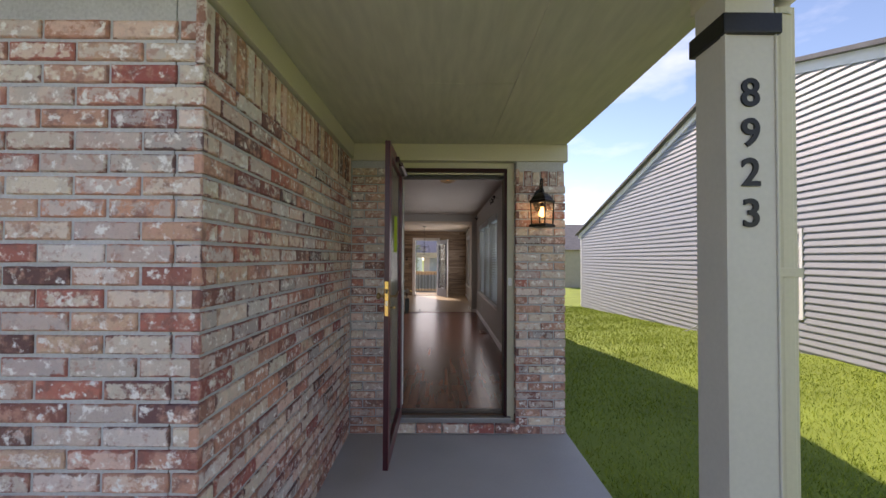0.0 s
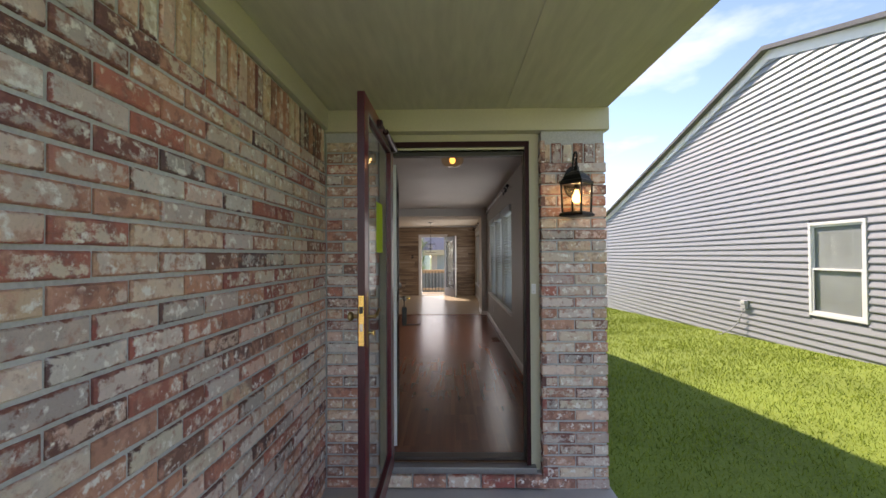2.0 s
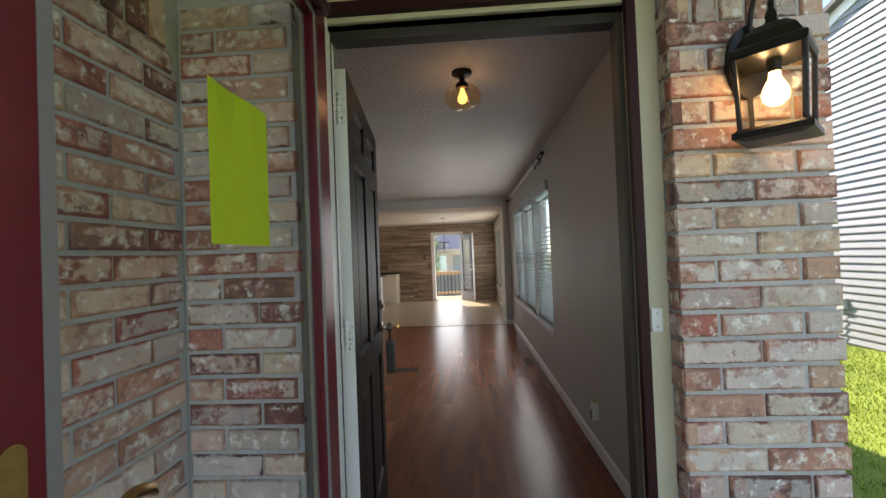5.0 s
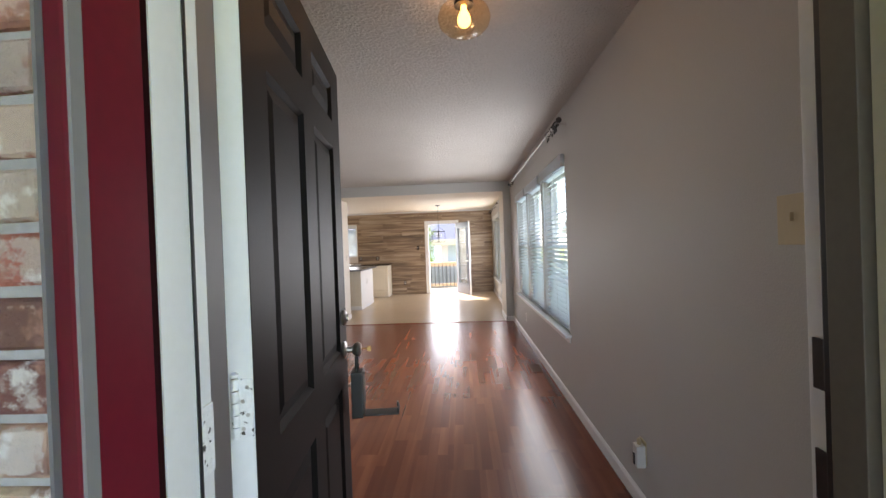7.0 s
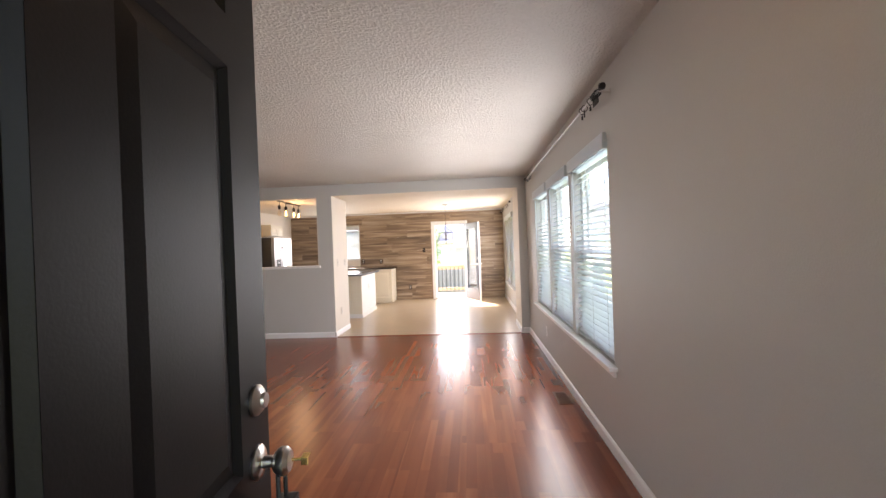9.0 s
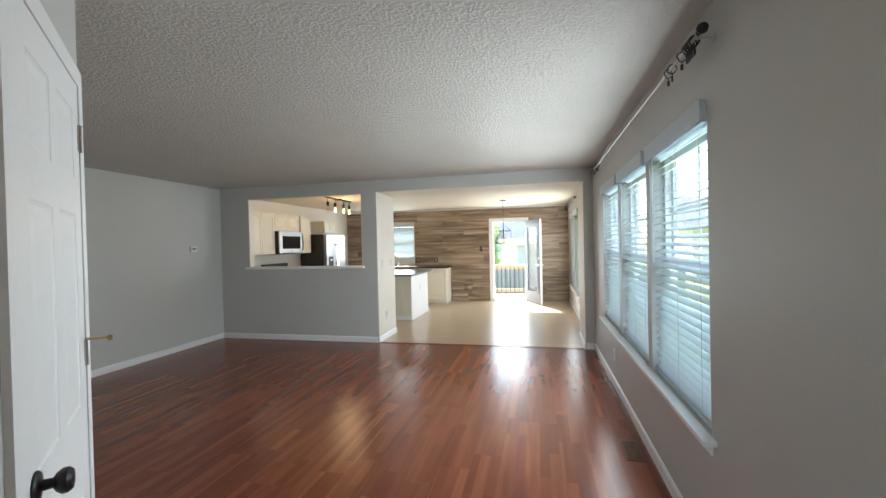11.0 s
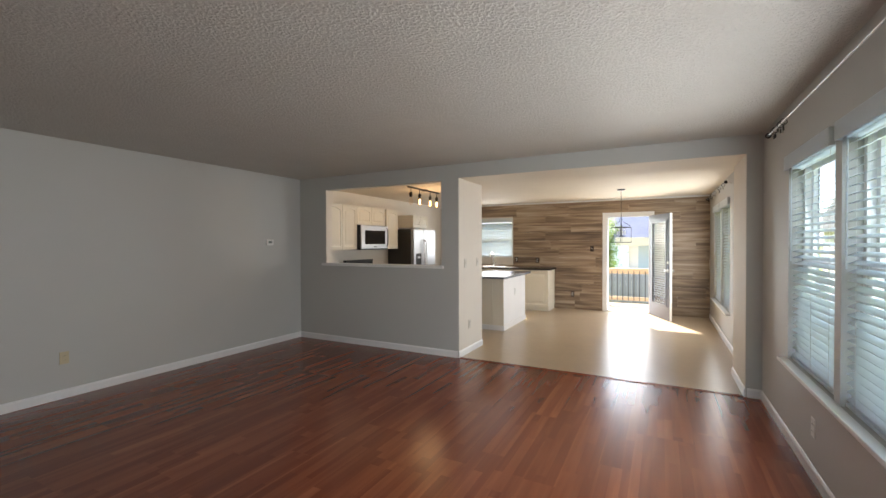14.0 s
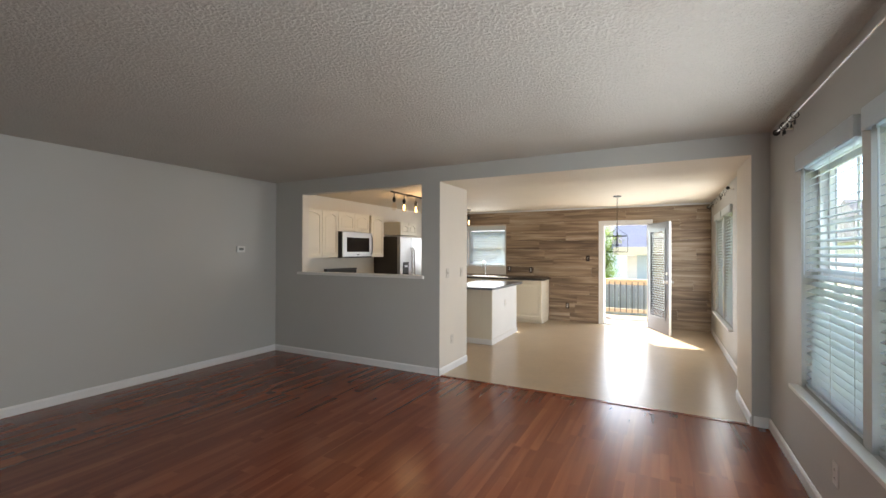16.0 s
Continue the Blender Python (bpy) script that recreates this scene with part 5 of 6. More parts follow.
kw = tagged(new("window_6"), "white kitchen window above the sink", "window", "", "structure")
a, b, c, d = KWIN
part("window_frame", slab(bmesh.new(), "y", BACK + 0.08, BACK + 0.15, a + 0.001, b - 0.001, c + 0.001, d - 0.001, [(a + 0.05, b - 0.05, c + 0.05, d - 0.05)]), WHITE, kw)
part("rail", block(a + 0.05, BACK + 0.09, (c + d) / 2 - 0.02, b - 0.05, BACK + 0.12, (c + d) / 2 + 0.02), WHITE, kw)
part("casing", slab(bmesh.new(), "y", BACK - 0.024, BACK - 0.0125, a - 0.012, b + 0.012, c - 0.012, d + 0.012, [(a + 0.004, b - 0.004, c + 0.004, d - 0.004)]), WHITE, kw)
p = part("pane", block(a + 0.049, BACK + 0.104, c + 0.049, b - 0.049, BACK + 0.108, d - 0.049), PANE, kw)
p.visible_shadow = False
kb = blind(0, a + 0.015, b - 0.015, c + 0.01, d - 0.012, -52, 0.040, -1, "white slatted blind in the kitchen window")
kb.matrix_world = pose((a + b) / 2, BACK + 0.042, c + 0.01, 0, 0, 90)


def plank_run(z0, z1, spans, rng, y=BACK):
    for a, b in spans:
        x = a - rng.uniform(0.05, 1.1)
        while x < b:
            s, e = max(x, a), min(x + 1.21, b)
            if e - s > 0.02:
                w, h = e - s, z1 - z0
                bm = box(bmesh.new(), -w / 2 + 0.0006, -0.012, -h / 2 + 0.0006, w / 2 - 0.0006, 0, h / 2 - 0.0006)
                front = [ed for ed in bm.edges if all(v.co.y < -0.011 for v in ed.verts)]
                bmesh.ops.bevel(bm, geom=front, offset=0.0014, segments=1, affect="EDGES")
                ob = part("wall_plank", bm, PLANK, back_wall)
                ob.location = ((s + e) / 2, y - 0.0005, (z0 + z1) / 2)
            x += 1.21


prng = random.Random(8)
z = 0.0
while z < 2.36:
    z1 = min(z + 0.19, 2.355)
    spans = [(LEFT + 0.002, RIGHT - 0.002)]
    cuts = []
    if z1 > KWIN[2] - 0.012 and z < KWIN[3] + 0.012:
        cuts.append((KWIN[0] - 0.013, KWIN[1] + 0.013))
    if z < PATIO[3] + 0.05:
        cuts.append((PATIO[0] - 0.08, PATIO[1] + 0.08))
    for c0, c1 in cuts:
        spans = [q for a, b in spans for q in ((a, min(b, c0)), (max(a, c1), b)) if q[1] - q[0] > 0.01]
    plank_run(z, z1, spans, prng)
    z += 0.19
structure("ceiling_trim", block(LEFT, BACK - 0.03, 2.357, RIGHT, BACK - 0.0005, KITCHEN_CEILING - 0.0005, 0.004), WHITE, "thin cream trim over the plank wall", "trim")
for at, kind, label in (((-2.88, BACK - 0.013, 1.085), "outlet", "dark bronze outlet above the kitchen worktop"), ((-2.39, BACK - 0.013, 1.07), "outlet", "dark bronze outlet near the end of the worktop"), ((-1.19, BACK - 0.013, 1.335), "switch", "dark bronze light switch beside the patio door"), ((-1.60, BACK - 0.013, 0.335), "outlet", "dark bronze outlet low on the plank wall")):
    plate("light_switch" if kind == "switch" else "outlet", at, 0, BRONZE, kind, label, WHITEP)


# ---- cabinets ----
def cabinet_door(parent, w, z0, z1, material, arch=True):
    """A raised-panel door that faces local -y, over a cabinet front from 0 to w."""
    h = z1 - z0
    d = part("door", box(bmesh.new(), 0.004, -0.010, z0 + 0.004, w - 0.004, -0.001, z1 - 0.004), material, parent)
    top = z1 - 0.06
    pts = [(0.052, z0 + 0.055), (w - 0.052, z0 + 0.055), (w - 0.052, top - (0.045 if arch else 0))]
    if arch and w > 0.2:
        for k in range(1, 8):
            t = k / 8
            pts.append((w - 0.052 - t * (w - 0.104), top - 0.045 + 0.045 * math.sin(math.pi * t)))
    pts.append((0.052, top - (0.045 if arch else 0)))
    c = Vector((sum(q[0] for q in pts) / len(pts), sum(q[1] for q in pts) / len(pts)))
    bm = bmesh.new()
    low, high = z0 + 0.004, z1 - 0.004
    edge = [(0.004, low), (w - 0.004, low), (w - 0.004, high)] + [(q[0], high) for q in pts[3:-1]] + [(0.004, high)]
    rings = [[bm.verts.new((x, y, z)) for x, z in edge] for y in (-0.0098, -0.0185)]
    for scale, y in ((1.0, -0.0195), (0.975, -0.0106), (0.92, -0.0106), (0.78, -0.0185)):
        rings.append([bm.verts.new((c.x + (q[0] - c.x) * scale, y, c.y + (q[1] - c.y) * scale)) for q in pts])
    for r0, r1 in zip(rings, rings[1:]):
        for k in range(len(pts)):
            bm.faces.new((r0[k], r0[(k + 1) % len(pts)], r1[(k + 1) % len(pts)], r1[k]))
    bm.faces.new(rings[-1])
    part("raised_panel", bm, material, d)
    return d


def cabinet(name, label, at, turn, w, depth, z0, z1, doors, toe=0.0, group="", arch=True):
    c = thing(name, label, "cabinet", at, turn, group)
    part("body", block(0, 0.0, z0 + toe, w, depth, z1), CABINET, c)
    if toe:
        part("toe_kick", block(0.01, 0.06, z0, w - 0.01, depth, z0 + toe), CABINET, c)
    for k in range(doors):
        d = cabinet_door(c, w / doors, z0 + toe, z1, CABINET, arch)
        d.location.x = k * w / doors
    return c


UP = "wall cabinets over the range"
for y0, y1, z0, doors, label in ((10.135, 10.60, 1.36, 1, "cream wall cabinet with an arched raised panel"), (10.602, 10.972, 1.36, 1, "cream wall cabinet beside the microwave"), (10.974, 11.80, 1.80, 2, "short cream wall cabinet over the microwave"), (11.85, 12.24, 1.36, 1, "cream wall cabinet next to the fridge")):
    cabinet("wall_cabinet", label, (-4.58, y0, 0), 90, y1 - y0, 0.318, z0, 2.13, doors, 0, UP)
cabinet("wall_cabinet", "cream cabinet above the refrigerator", (-4.50, 12.70, 0), 90, 0.62, 0.398, 1.80, 2.06, 2, 0, UP)
mw = thing("microwave", "stainless over-the-range microwave with a black door window", "microwave", (-4.50, 10.985, 1.355), 90)
part("case", block(0, 0.0, 0, 0.80, 0.395, 0.440, 0.004), BLACK, mw)
part("door", block(0.004, -0.022, 0.02, 0.797, 0.0, 0.436, 0.006), STEEL, mw, "stainless steel door")
part("window", block(0.10, -0.0245, 0.10, 0.70, -0.0215, 0.345, 0.003), mat("black_oven_glass", (0.008, 0.008, 0.009), 0.08), mw, "black glass window")
part("badge", block(0.36, -0.0240, 0.045, 0.44, -0.0215, 0.062, 0.001), DARKGREY, mw)
part("handle", tube(bmesh.new(), [(0.752, -0.022, 0.06), (0.745, -0.055, 0.09), (0.735, -0.066, 0.22), (0.745, -0.055, 0.36), (0.752, -0.022, 0.40)], 0.011, 10), DARKGREY, mw, "curved steel handle", True)
part("vent", block(0.0, -0.015, 0.0, 0.80, 0.0, 0.018), BLACK, mw)
cabinet("base_cabinet", "cream base cabinet beside the range", (-4.30, 10.135, 0), 90, 0.84, 0.598, 0, 0.88, 2, 0.09, "base cabinets", False)
cabinet("base_cabinet", "cream base cabinet between range and refrigerator", (-4.30, 11.765, 0), 90, 0.56, 0.598, 0, 0.88, 1, 0.09, "base cabinets", False)
for y0, y1 in ((10.13, 10.976), (11.762, 12.33)):
    w = tagged(new("worktop", mesh_of("worktop", block(-4.898, y0, 0.881, -4.27, y1, 0.92, 0.004), DARKTOP)), "dark speckled worktop on cream base cabinets", "worktop")
stove = thing("range", "black and steel electric range below the microwave", "stove", (-4.27, 10.982, 0), 90)
part("body", block(0, 0, 0.02, 0.774, 0.60, 0.905, 0.004), DARKGREY, stove)
part("oven_door", block(0.01, -0.03, 0.16, 0.764, 0, 0.74, 0.006), STEEL, stove)
part("cooktop", block(0, -0.01, 0.9052, 0.774, 0.60, 0.925, 0.004), mat("black_glass_cooktop", (0.008, 0.008, 0.009), 0.1), stove)
part("backguard", block(0, 0.55, 0.925, 0.774, 0.615, 1.165, 0.008), BLACK, stove)
part("trim", block(0.0, 0.546, 1.13, 0.774, 0.552, 1.166, 0.002), DARKGREY, stove)
for k in range(4):
    part("control_knob", lathe(bmesh.new(), [(0, 0), (0.02, 0), (0.018, -0.02), (0, -0.022)], (0.10 + k * 0.19, 0.55, 1.03), "y", 14), STEEL, stove)
fridge = thing("refrigerator", "stainless side-by-side refrigerator with dark sides", "refrigerator", (-4.32, 12.36, 0), 90)
part("cabinet", block(0, 0.012, 0.02, 0.90, 0.565, 1.755, 0.008), DARKGREY, fridge, "dark grey fridge body")
part("door", block(0.004, -0.06, 0.08, 0.395, 0.010, 1.75, 0.012), STEEL, fridge)
part("door", block(0.401, -0.06, 0.08, 0.896, 0.010, 1.75, 0.012), STEEL, fridge)
for s, xx in ((-1, 0.36), (1, 0.436)):
    part("handle", tube(bmesh.new(), [(xx, -0.06, 0.62), (xx, -0.10, 0.66), (xx, -0.115, 1.05), (xx, -0.10, 1.50), (xx, -0.06, 1.54)], 0.012, 10), CHROME, fridge, "curved steel handle", True)
disp = part("dispenser", block(0.09, -0.063, 1.0, 0.30, -0.059, 1.26, 0.003), BLACK, fridge, "black water dispenser")
part("spout", block(0.15, -0.075, 1.16, 0.24, -0.063, 1.2, 0.003), STEEL, disp)
for xx in (0.06, 0.84):
    part("foot", block(xx - 0.02, 0.1, 0, xx + 0.02, 0.5, 0.02), BLACK, fridge)

island = thing("kitchen_island", "cream panelled kitchen island with white skirting", "island", (-2.19, 11.83, 0))
part("body", block(-0.64, 0, 0, 0, 1.26, 0.879, 0.002), CABINET, island)
part("side_panel", block(-0.0005, 0.02, 0.09, 0.004, 1.24, 0.86, 0.002), WHITE, island)
part("skirting", block(0.0002, -0.012, 0.0, 0.013, 1.26, 0.085, 0.003), WHITE, island)
part("skirting", block(-0.62, -0.013, 0.0, 0.013, -0.0002, 0.085, 0.003), WHITE, island)
part("filler", block(-0.20, -0.006, 0.086, -0.19, -0.0002, 0.875, 0.001), CABINET, island)
tagged(new("worktop", mesh_of("worktop", block(-2.93, 11.60, 0.880, -2.09, 13.13, 0.918, 0.008), GREYTOP)), "blue-grey overhanging worktop on the kitchen island", "worktop")
plate("outlet", (-2.186, 12.45, 0.60), 90, WHITEP, "outlet", "white outlet on the side of the kitchen island")
for x0, x1 in ((-2.62, -1.99), (-3.00, -2.622), (-3.90, -3.002), (-4.88, -3.902)):
    cabinet("base_cabinet", "cream base cabinet along the plank wall", (x0, 14.13, 0), 0, x1 - x0, 0.60, 0, 0.88, 1 if x1 - x0 < 0.7 else 2, 0.09, "base cabinets", False)
tagged(new("worktop", mesh_of("worktop", block(-4.88, 14.095, 0.881, -1.955, 14.736, 0.92, 0.004), DARKTOP)), "dark worktop with a sink along the plank wall", "worktop")
sink = thing("sink", "stainless steel kitchen sink under the window", "sink", (-3.45, 14.40, 0.9205))
part("rim", slab(bmesh.new(), "y", -0.22, 0.20, -0.38, 0.38, 0.0, 0.006), STEEL, sink)
part("bowl", block(-0.34, -0.18, 0.0062, 0.34, 0.12, 0.0075), DARKGREY, sink)
tap = thing("kitchen_faucet", "chrome gooseneck kitchen faucet behind the sink", "faucet", (-3.40, 14.57, 0.9268))
part("base", lathe(bmesh.new(), [(0, 0), (0.028, 0), (0.026, 0.02), (0.016, 0.03), (0.014, 0.06), (0, 0.06)]), CHROME, tap, "", True)
pts = [(0, 0, 0.05), (0, 0, 0.24)] + [(0, -0.085 + 0.085 * math.cos(t), 0.24 + 0.085 * math.sin(t)) for t in [k * math.pi / 8 for k in range(1, 9)]] + [(0, -0.17, 0.18)]
part("spout", tube(bmesh.new(), pts, 0.012, 10), CHROME, tap, "", True)
part("lever", tube(bmesh.new(), [(0.015, 0, 0.05), (0.05, 0, 0.075), (0.085, 0, 0.105)], 0.006, 8), CHROME, tap, "", True)

# ---- kitchen and dining lights ----
EDISON = glow("edison_filament", (1.0, 0.55, 0.18), 3)
CLEAR = glass("clear_bulb_glass", (1.0, 0.95, 0.88), 0.0, 1.3)


def edison(parent, at, drop, lit=True, pack=None):
    x, y, z = at
    bm = tube(bmesh.new(), [(x, y, z), (x, y, z - drop)], 0.006, 8)
    lathe(bm, [(0, 0), (0.012, 0.0), (0.030, -0.035), (0.026, -0.05), (0.020, -0.085), (0, -0.085)], (x, y, z - drop), "z", 14)
    s = part("socket", bm, IRON, parent)
    prof = [(0.016, -0.085), (0.020, -0.10), (0.036, -0.14), (0.040, -0.165), (0.032, -0.195), (0.012, -0.212), (0.001, -0.214)]
    g1 = part("bulb", lathe(bmesh.new(), prof, (x, y, z - drop), "z", 16), CLEAR, s, "clear glass filament bulb", True)
    g1.visible_shadow = False
    if lit:
        part("filament", lathe(bmesh.new(), [(0, -0.095), (0.010, -0.10), (0.014, -0.15), (0.010, -0.185), (0, -0.19)], (x, y, z - drop), "z", 8), EDISON, s, "glowing filament")


track = thing("track_light", "black ceiling track light with four filament bulbs", "ceiling lamp", (-3.48, 11.45, KITCHEN_CEILING))
part("rail", block(-0.018, -0.52, -0.022, 0.018, 0.52, 0, 0.004), IRON, track)
part("canopy", lathe(bmesh.new(), [(0, 0), (0.06, 0), (0.06, -0.025), (0, -0.03)], sides=20), IRON, track)
for k, y in enumerate((-0.44, -0.16, 0.20, 0.44)):
    edison(track, (0, y, -0.02), 0.06, k > 0)
point_lamp("track_glow", (-3.40, 11.5, KITCHEN_CEILING - 0.30), 1.6, (1.0, 0.66, 0.36), 0.20)
mini_pendant = thing("pendant_lamp", "small black pendant lamp with a filament bulb over the sink", "pendant lamp", (-3.58, 14.04, KITCHEN_CEILING))
part("canopy", lathe(bmesh.new(), [(0, 0), (0.05, 0), (0.05, -0.02), (0, -0.025)], sides=18), IRON, mini_pendant)
edison(mini_pendant, (0, 0, -0.02), 0.12)
for at in ((-4.05, 10.65, KITCHEN_CEILING), (-3.9, 11.6, KITCHEN_CEILING)):
    hk = thing("ceiling_hook", "small metal hook screwed into the kitchen ceiling", "hook", at)
    part("hook", tube(bmesh.new(), [(0, 0, 0), (0, 0, -0.02)] + [(0, 0.012 - 0.012 * math.cos(t), -0.03 - 0.012 * math.sin(t)) for t in [k * math.pi / 6 for k in range(8)]], 0.0025, 6), AGED, hk)

pend = thing("pendant_lantern", "open black wire cage pendant lantern over the dining area", "pendant lamp", (-0.477, 13.07, KITCHEN_CEILING))
part("canopy", lathe(bmesh.new(), [(0, 0), (0.065, 0), (0.062, -0.016), (0.012, -0.022), (0, -0.022)], sides=20), IRON, pend)
bm = bmesh.new()
for k in range(16):
    tube(bm, [(0.006 * math.cos(t) * (1 if k % 2 else 0.3), 0.006 * math.cos(t) * (0.3 if k % 2 else 1), -0.03 - k * 0.026 + 0.016 * math.sin(t)) for t in [i * math.tau / 8 for i in range(8)]], 0.0022, 4, True)
part("chain", bm, IRON, pend)
for turn_z in (0, 90):
    bm = bmesh.new()
    arch = [(0.16, 0, -0.92), (0.16, 0, -0.66), (0.12, 0, -0.62), (0.03, 0, -0.56), (0, 0, -0.50), (-0.03, 0, -0.56), (-0.12, 0, -0.62), (-0.16, 0, -0.66), (-0.16, 0, -0.92)]
    tube(bm, arch, 0.004, 6)
    part("arch", bm, IRON, pend).matrix_basis = pose(0, 0, 0, 0, 0, turn_z)
for z in (-0.92, -0.66):
    part("ring", tube(bmesh.new(), [(0.16 * math.cos(t), 0.16 * math.sin(t), z) for t in [k * math.tau / 28 for k in range(28)]], 0.006, 6, True), IRON, pend)
part("stem", tube(bmesh.new(), [(0, 0, -0.44), (0, 0, -0.80)], 0.006, 8), IRON, pend)
for k in range(4):
    a = k * math.tau / 4 + 0.4
    bm = tube(bmesh.new(), [(0, 0, -0.80), (0.03 * math.cos(a), 0.03 * math.sin(a), -0.825), (0.062 * math.cos(a), 0.062 * math.sin(a), -0.81), (0.066 * math.cos(a), 0.066 * math.sin(a), -0.79)], 0.004, 6)
    arm = part("arm", bm, IRON, pend)
    part("candle", tube(bmesh.new(), [(0.066 * math.cos(a), 0.066 * math.sin(a), -0.79), (0.066 * math.cos(a), 0.066 * math.sin(a), -0.72)], 0.010, 10), WHITEP, arm, "white candle sleeve")
    part("bulb", lathe(bmesh.new(), [(0.006, -0.72), (0.014, -0.70), (0.012, -0.68), (0.001, -0.655)], (0.066 * math.cos(a), 0.066 * math.sin(a), 0), "z", 10), CLEAR, arm)

# ---- deck and garden behind ----
deck = structure("deck", block(-3.2, BACK + 0.18, -0.16, 2.4, 16.75, -0.075), DECKWOOD, "weathered pine deck behind the patio door", "deck")
y = BACK + 0.18
deck_mesh = mesh_of("deck_board", box(bmesh.new(), -2.8, 0.0, -0.0295, 2.8, 0.138, 0.0, 0.003), DECKWOOD)
while y < 16.62:
    ob = part("deck_board", deck_mesh, DECKWOOD, deck)
    ob.location = (-0.4, y, -0.045)
    y += 0.144
GREYRAIL = mat("grey_blue_baluster", (0.05, 0.055, 0.06), 0.6)
rail = thing("deck_railing", "pine deck railing with dark balusters", "railing", (-0.4, 16.66, -0.045))
part("top_rail", block(-2.8, -0.07, 0.83, 2.8, 0.07, 0.868, 0.006), DECKWOOD, rail)
part("upper_rail", block(-2.8, -0.02, 0.73, 2.8, 0.02, 0.83, 0.003), DECKWOOD, rail)
part("lower_rail", block(-2.8, -0.02, 0.06, 2.8, 0.02, 0.15, 0.003), DECKWOOD, rail)
bal = mesh_of("baluster", box(bmesh.new(), -0.011, -0.033, 0.07, 0.011, -0.021, 0.80, 0.003), GREYRAIL)
for k in range(44):
    part("baluster", bal, GREYRAIL, rail).location = (-2.75 + k * 0.128, 0, 0)
for xx in (-2.75, -0.9, 0.95, 2.75):
    part("post", block(xx - 0.045, -0.045 + 0.07, 0.0, xx + 0.045, 0.045 + 0.07, 0.86, 0.003), DECKWOOD, rail)

back_house = thing("house_behind", "pale blue-grey house with a grey shingle roof behind the deck", "house", (-0.72, 19.0, -1.3))
part("wall", block(0, 0, 0, 3.1, 6, 2.72), mat("pale_blue_siding", (0.50, 0.62, 0.68), 0.6, vary=0.05), back_house)
part("corner_board", block(-0.02, -0.02, 0, 0.25, 0.05, 2.75), WHITE, back_house)
part("fascia", block(-0.35, -0.45, 2.68, 3.5, -0.40, 2.92), mat("cream_fascia", (0.62, 0.58, 0.42), 0.6), back_house)
part("roof", prism(bmesh.new(), [(-0.4, -0.45, 2.86), (-0.4, 3, 5.8), (-0.4, 6.45, 2.86)], (3.9, 0, 0)), mat("lavender_grey_shingle", (0.25, 0.25, 0.30), 0.9, vary=0.15, bump=0.5, grain=30), back_house)


def leaf_material():
    m = bpy.data.materials.new("tree_leaf")
    m.use_nodes = True
    n, l = m.node_tree.nodes, m.node_tree.links
    b = n["Principled BSDF"]
    b.inputs["Roughness"].default_value = 0.6
    geo = n.new("ShaderNodeNewGeometry")
    l.new(ramp(n, l, geo.outputs["Random Per Island"], [(0.0, (0.06, 0.10, 0.025)), (0.6, (0.10, 0.16, 0.04)), (1.0, (0.16, 0.22, 0.06))]), b.inputs["Base Color"])
    thin, mixed = n.new("ShaderNodeBsdfTranslucent"), n.new("ShaderNodeMixShader")
    thin.inputs[0].default_value, mixed.inputs[0].default_value = (0.30, 0.42, 0.10, 1), 0.45
    l.new(b.outputs[0], mixed.inputs[1]), l.new(thin.outputs[0], mixed.inputs[2])
    l.new(mixed.outputs[0], n["Material Output"].inputs[0])
    return m


LEAF = leaf_material()
BARK = mat("bark", (0.10, 0.075, 0.055), 0.9, bump=0.8, grain=30, vary=0.3, stretch=(1, 1, 0.2))


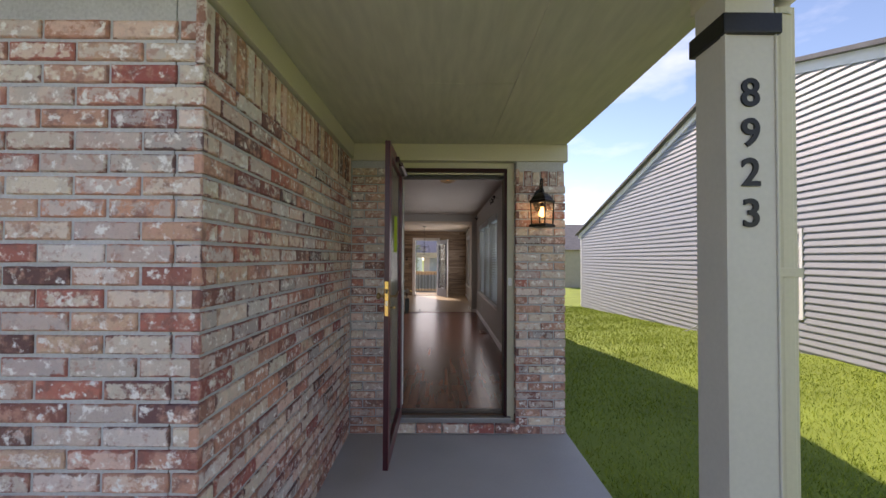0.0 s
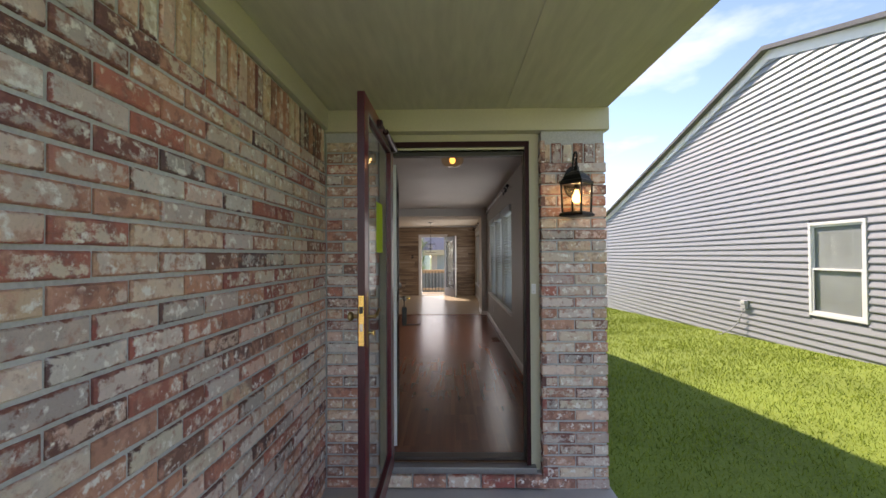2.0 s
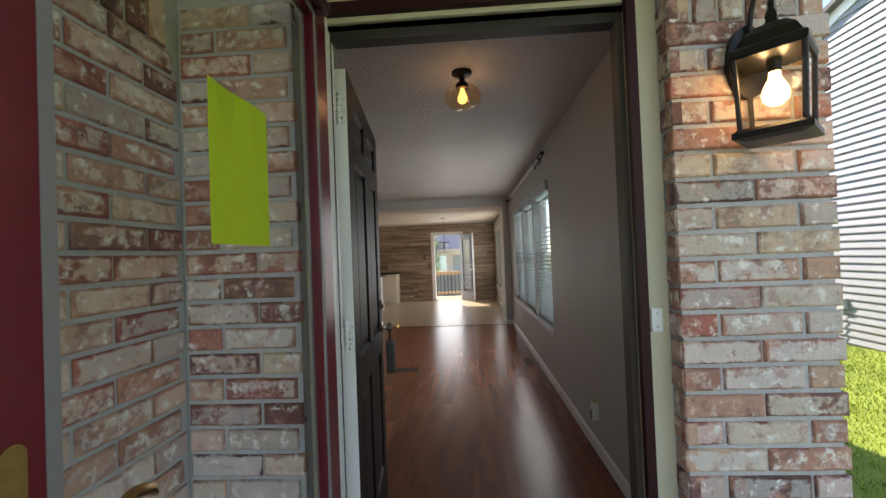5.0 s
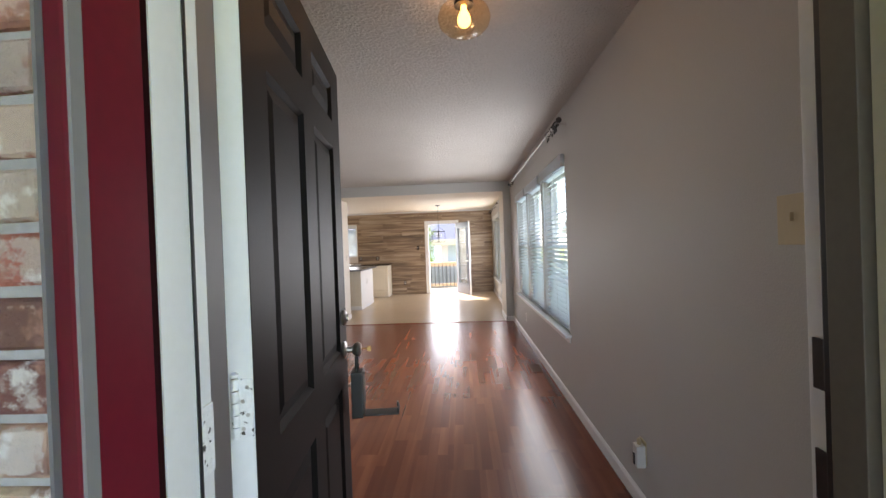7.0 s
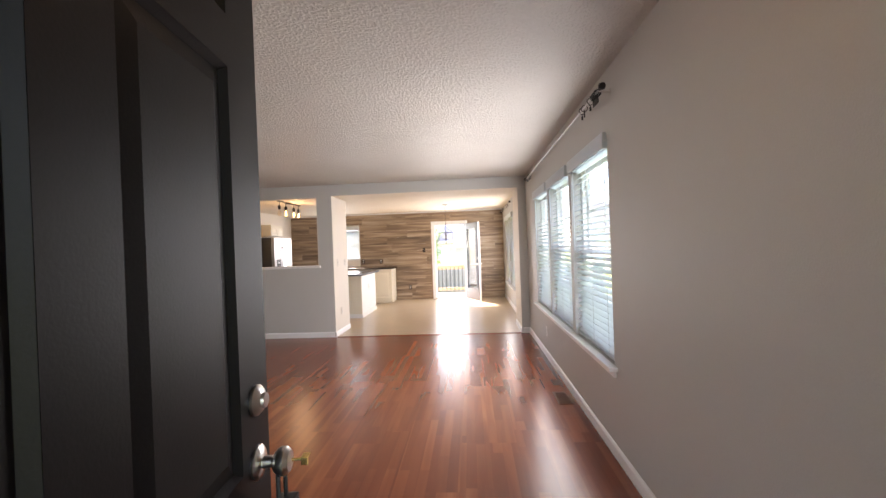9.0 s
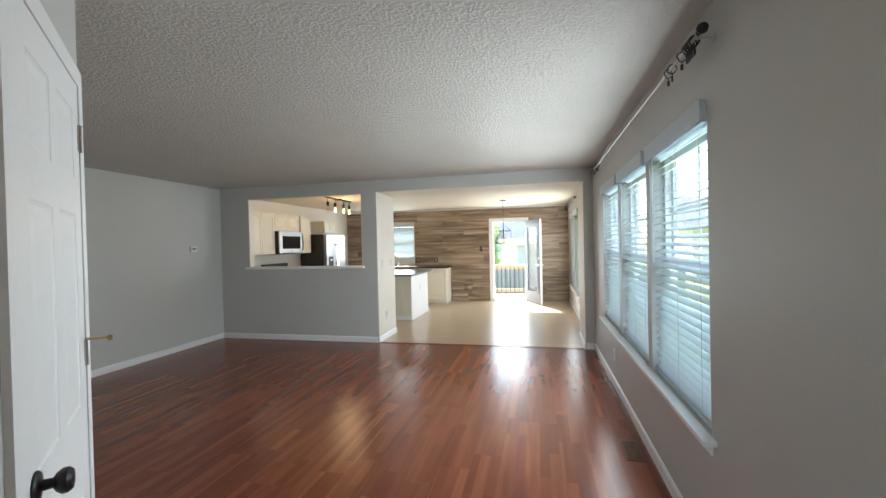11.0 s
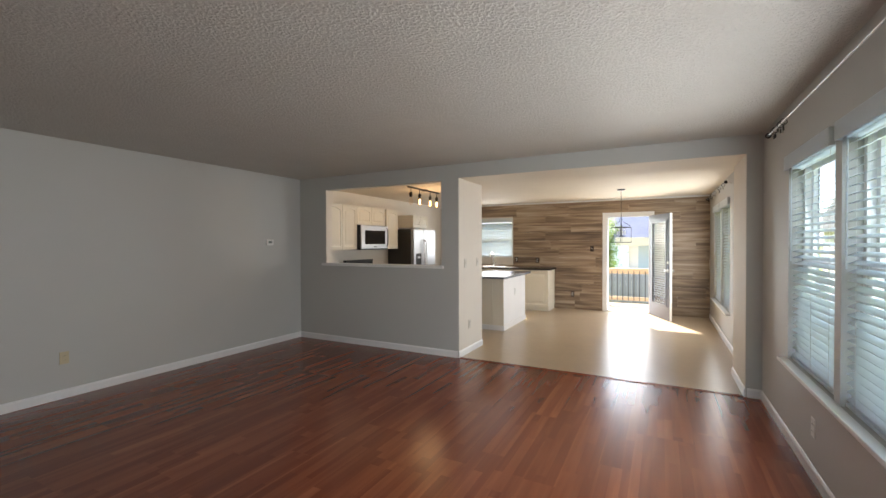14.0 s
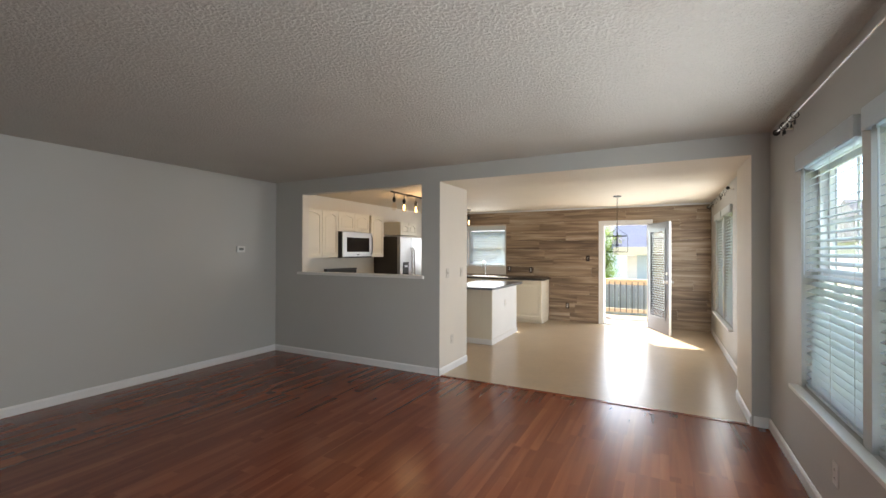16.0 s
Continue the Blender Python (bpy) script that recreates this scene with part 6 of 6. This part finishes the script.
def tree(at, height, spread, seed, leaves=5000):
    r = random.Random(seed)
    t = thing("tree", "leafy green deciduous tree behind the deck", "tree", at)
    bm = tube(bmesh.new(), [(0, 0, 0), (0.05, 0.02, height * 0.25), (-0.03, 0.06, height * 0.5), (0.04, 0, height * 0.8)], 0.1, 9, False, [0.13, 0.10, 0.075, 0.03])
    tips = []
    for k in range(9):
        a, h0 = k * 2.4, height * (0.25 + 0.06 * k)
        tip = Vector((math.cos(a) * spread * r.uniform(0.5, 0.95), math.sin(a) * spread * r.uniform(0.5, 0.95), h0 + height * r.uniform(0.12, 0.28)))
        tube(bm, [(0, 0, h0), (tip.x * 0.5, tip.y * 0.5, (h0 + tip.z) / 2 + 0.05), tip], 0.03, 6, False, [0.045, 0.028, 0.008])
        tips += [tip, tip * 0.7 + Vector((0, 0, h0 * 0.3)), Vector((tip.x * 0.4, tip.y * 0.4, tip.z + height * 0.12))]
    part("trunk", bm, BARK, t, "", True)
    vs, fs = [], []
    for k in range(leaves):
        c = r.choice(tips)
        p = c + Vector([r.gauss(0, spread * 0.20) for _ in range(3)])
        u = Vector([r.gauss(0, 1) for _ in range(3)]).normalized() * r.uniform(0.012, 0.030)
        v = u.cross(Vector([r.gauss(0, 1) for _ in range(3)])).normalized() * u.length * 0.5
        i = len(vs)
        vs += [p - u, p + v, p + u, p - v]
        fs.append((i, i + 1, i + 2, i + 3))
    me = bpy.data.meshes.new("crown")
    me.from_pydata([tuple(q) for q in vs], [], fs)
    me.materials.append(LEAF)
    part("crown", me, LEAF, t)
    return t


# ---- fence and a further house ----
FENCE = mat("weathered_fence_board", (0.27, 0.31, 0.34), 0.85, vary=0.15, bump=0.3, grain=40, spread=0.18, stretch=(1, 1, 0.1))
fence = thing("garden_fence", "weathered blue-grey board fence behind the deck railing", "fence", (-0.6, 18.1, -0.80))
for z in (0.25, 1.20):
    part("fence_rail", block(-5.2, 0.020, z, 5.2, 0.06, z + 0.09), FENCE, fence)
picket = mesh_of("fence_board", box(bmesh.new(), -0.070, 0, 0, 0.070, 0.019, 1.46, 0.003), FENCE)
for k in range(72):
    part("fence_board", picket, FENCE, fence).location = (-5.15 + k * 0.145, 0, 0.004 * (k % 3))
far = thing("house_far", "white sided house with a grey roof partly hidden by trees", "house", (-10.2, 27.0, -0.9))
part("wall", block(0, 0, 0, 8.7, 7, 3.3), mat("bright_white_siding", (0.80, 0.81, 0.80), 0.6, vary=0.03), far)
part("roof", prism(bmesh.new(), [(-0.3, -0.4, 3.2), (-0.3, 3.5, 5.2), (-0.3, 7.4, 3.2)], (9.3, 0, 0)), SHINGLE, far)

tree((-1.42, 18.75, -0.72), 2.5, 0.55, 3, 12000)
tree((-5.0, 27.0, -0.8), 4.2, 1.5, 5)
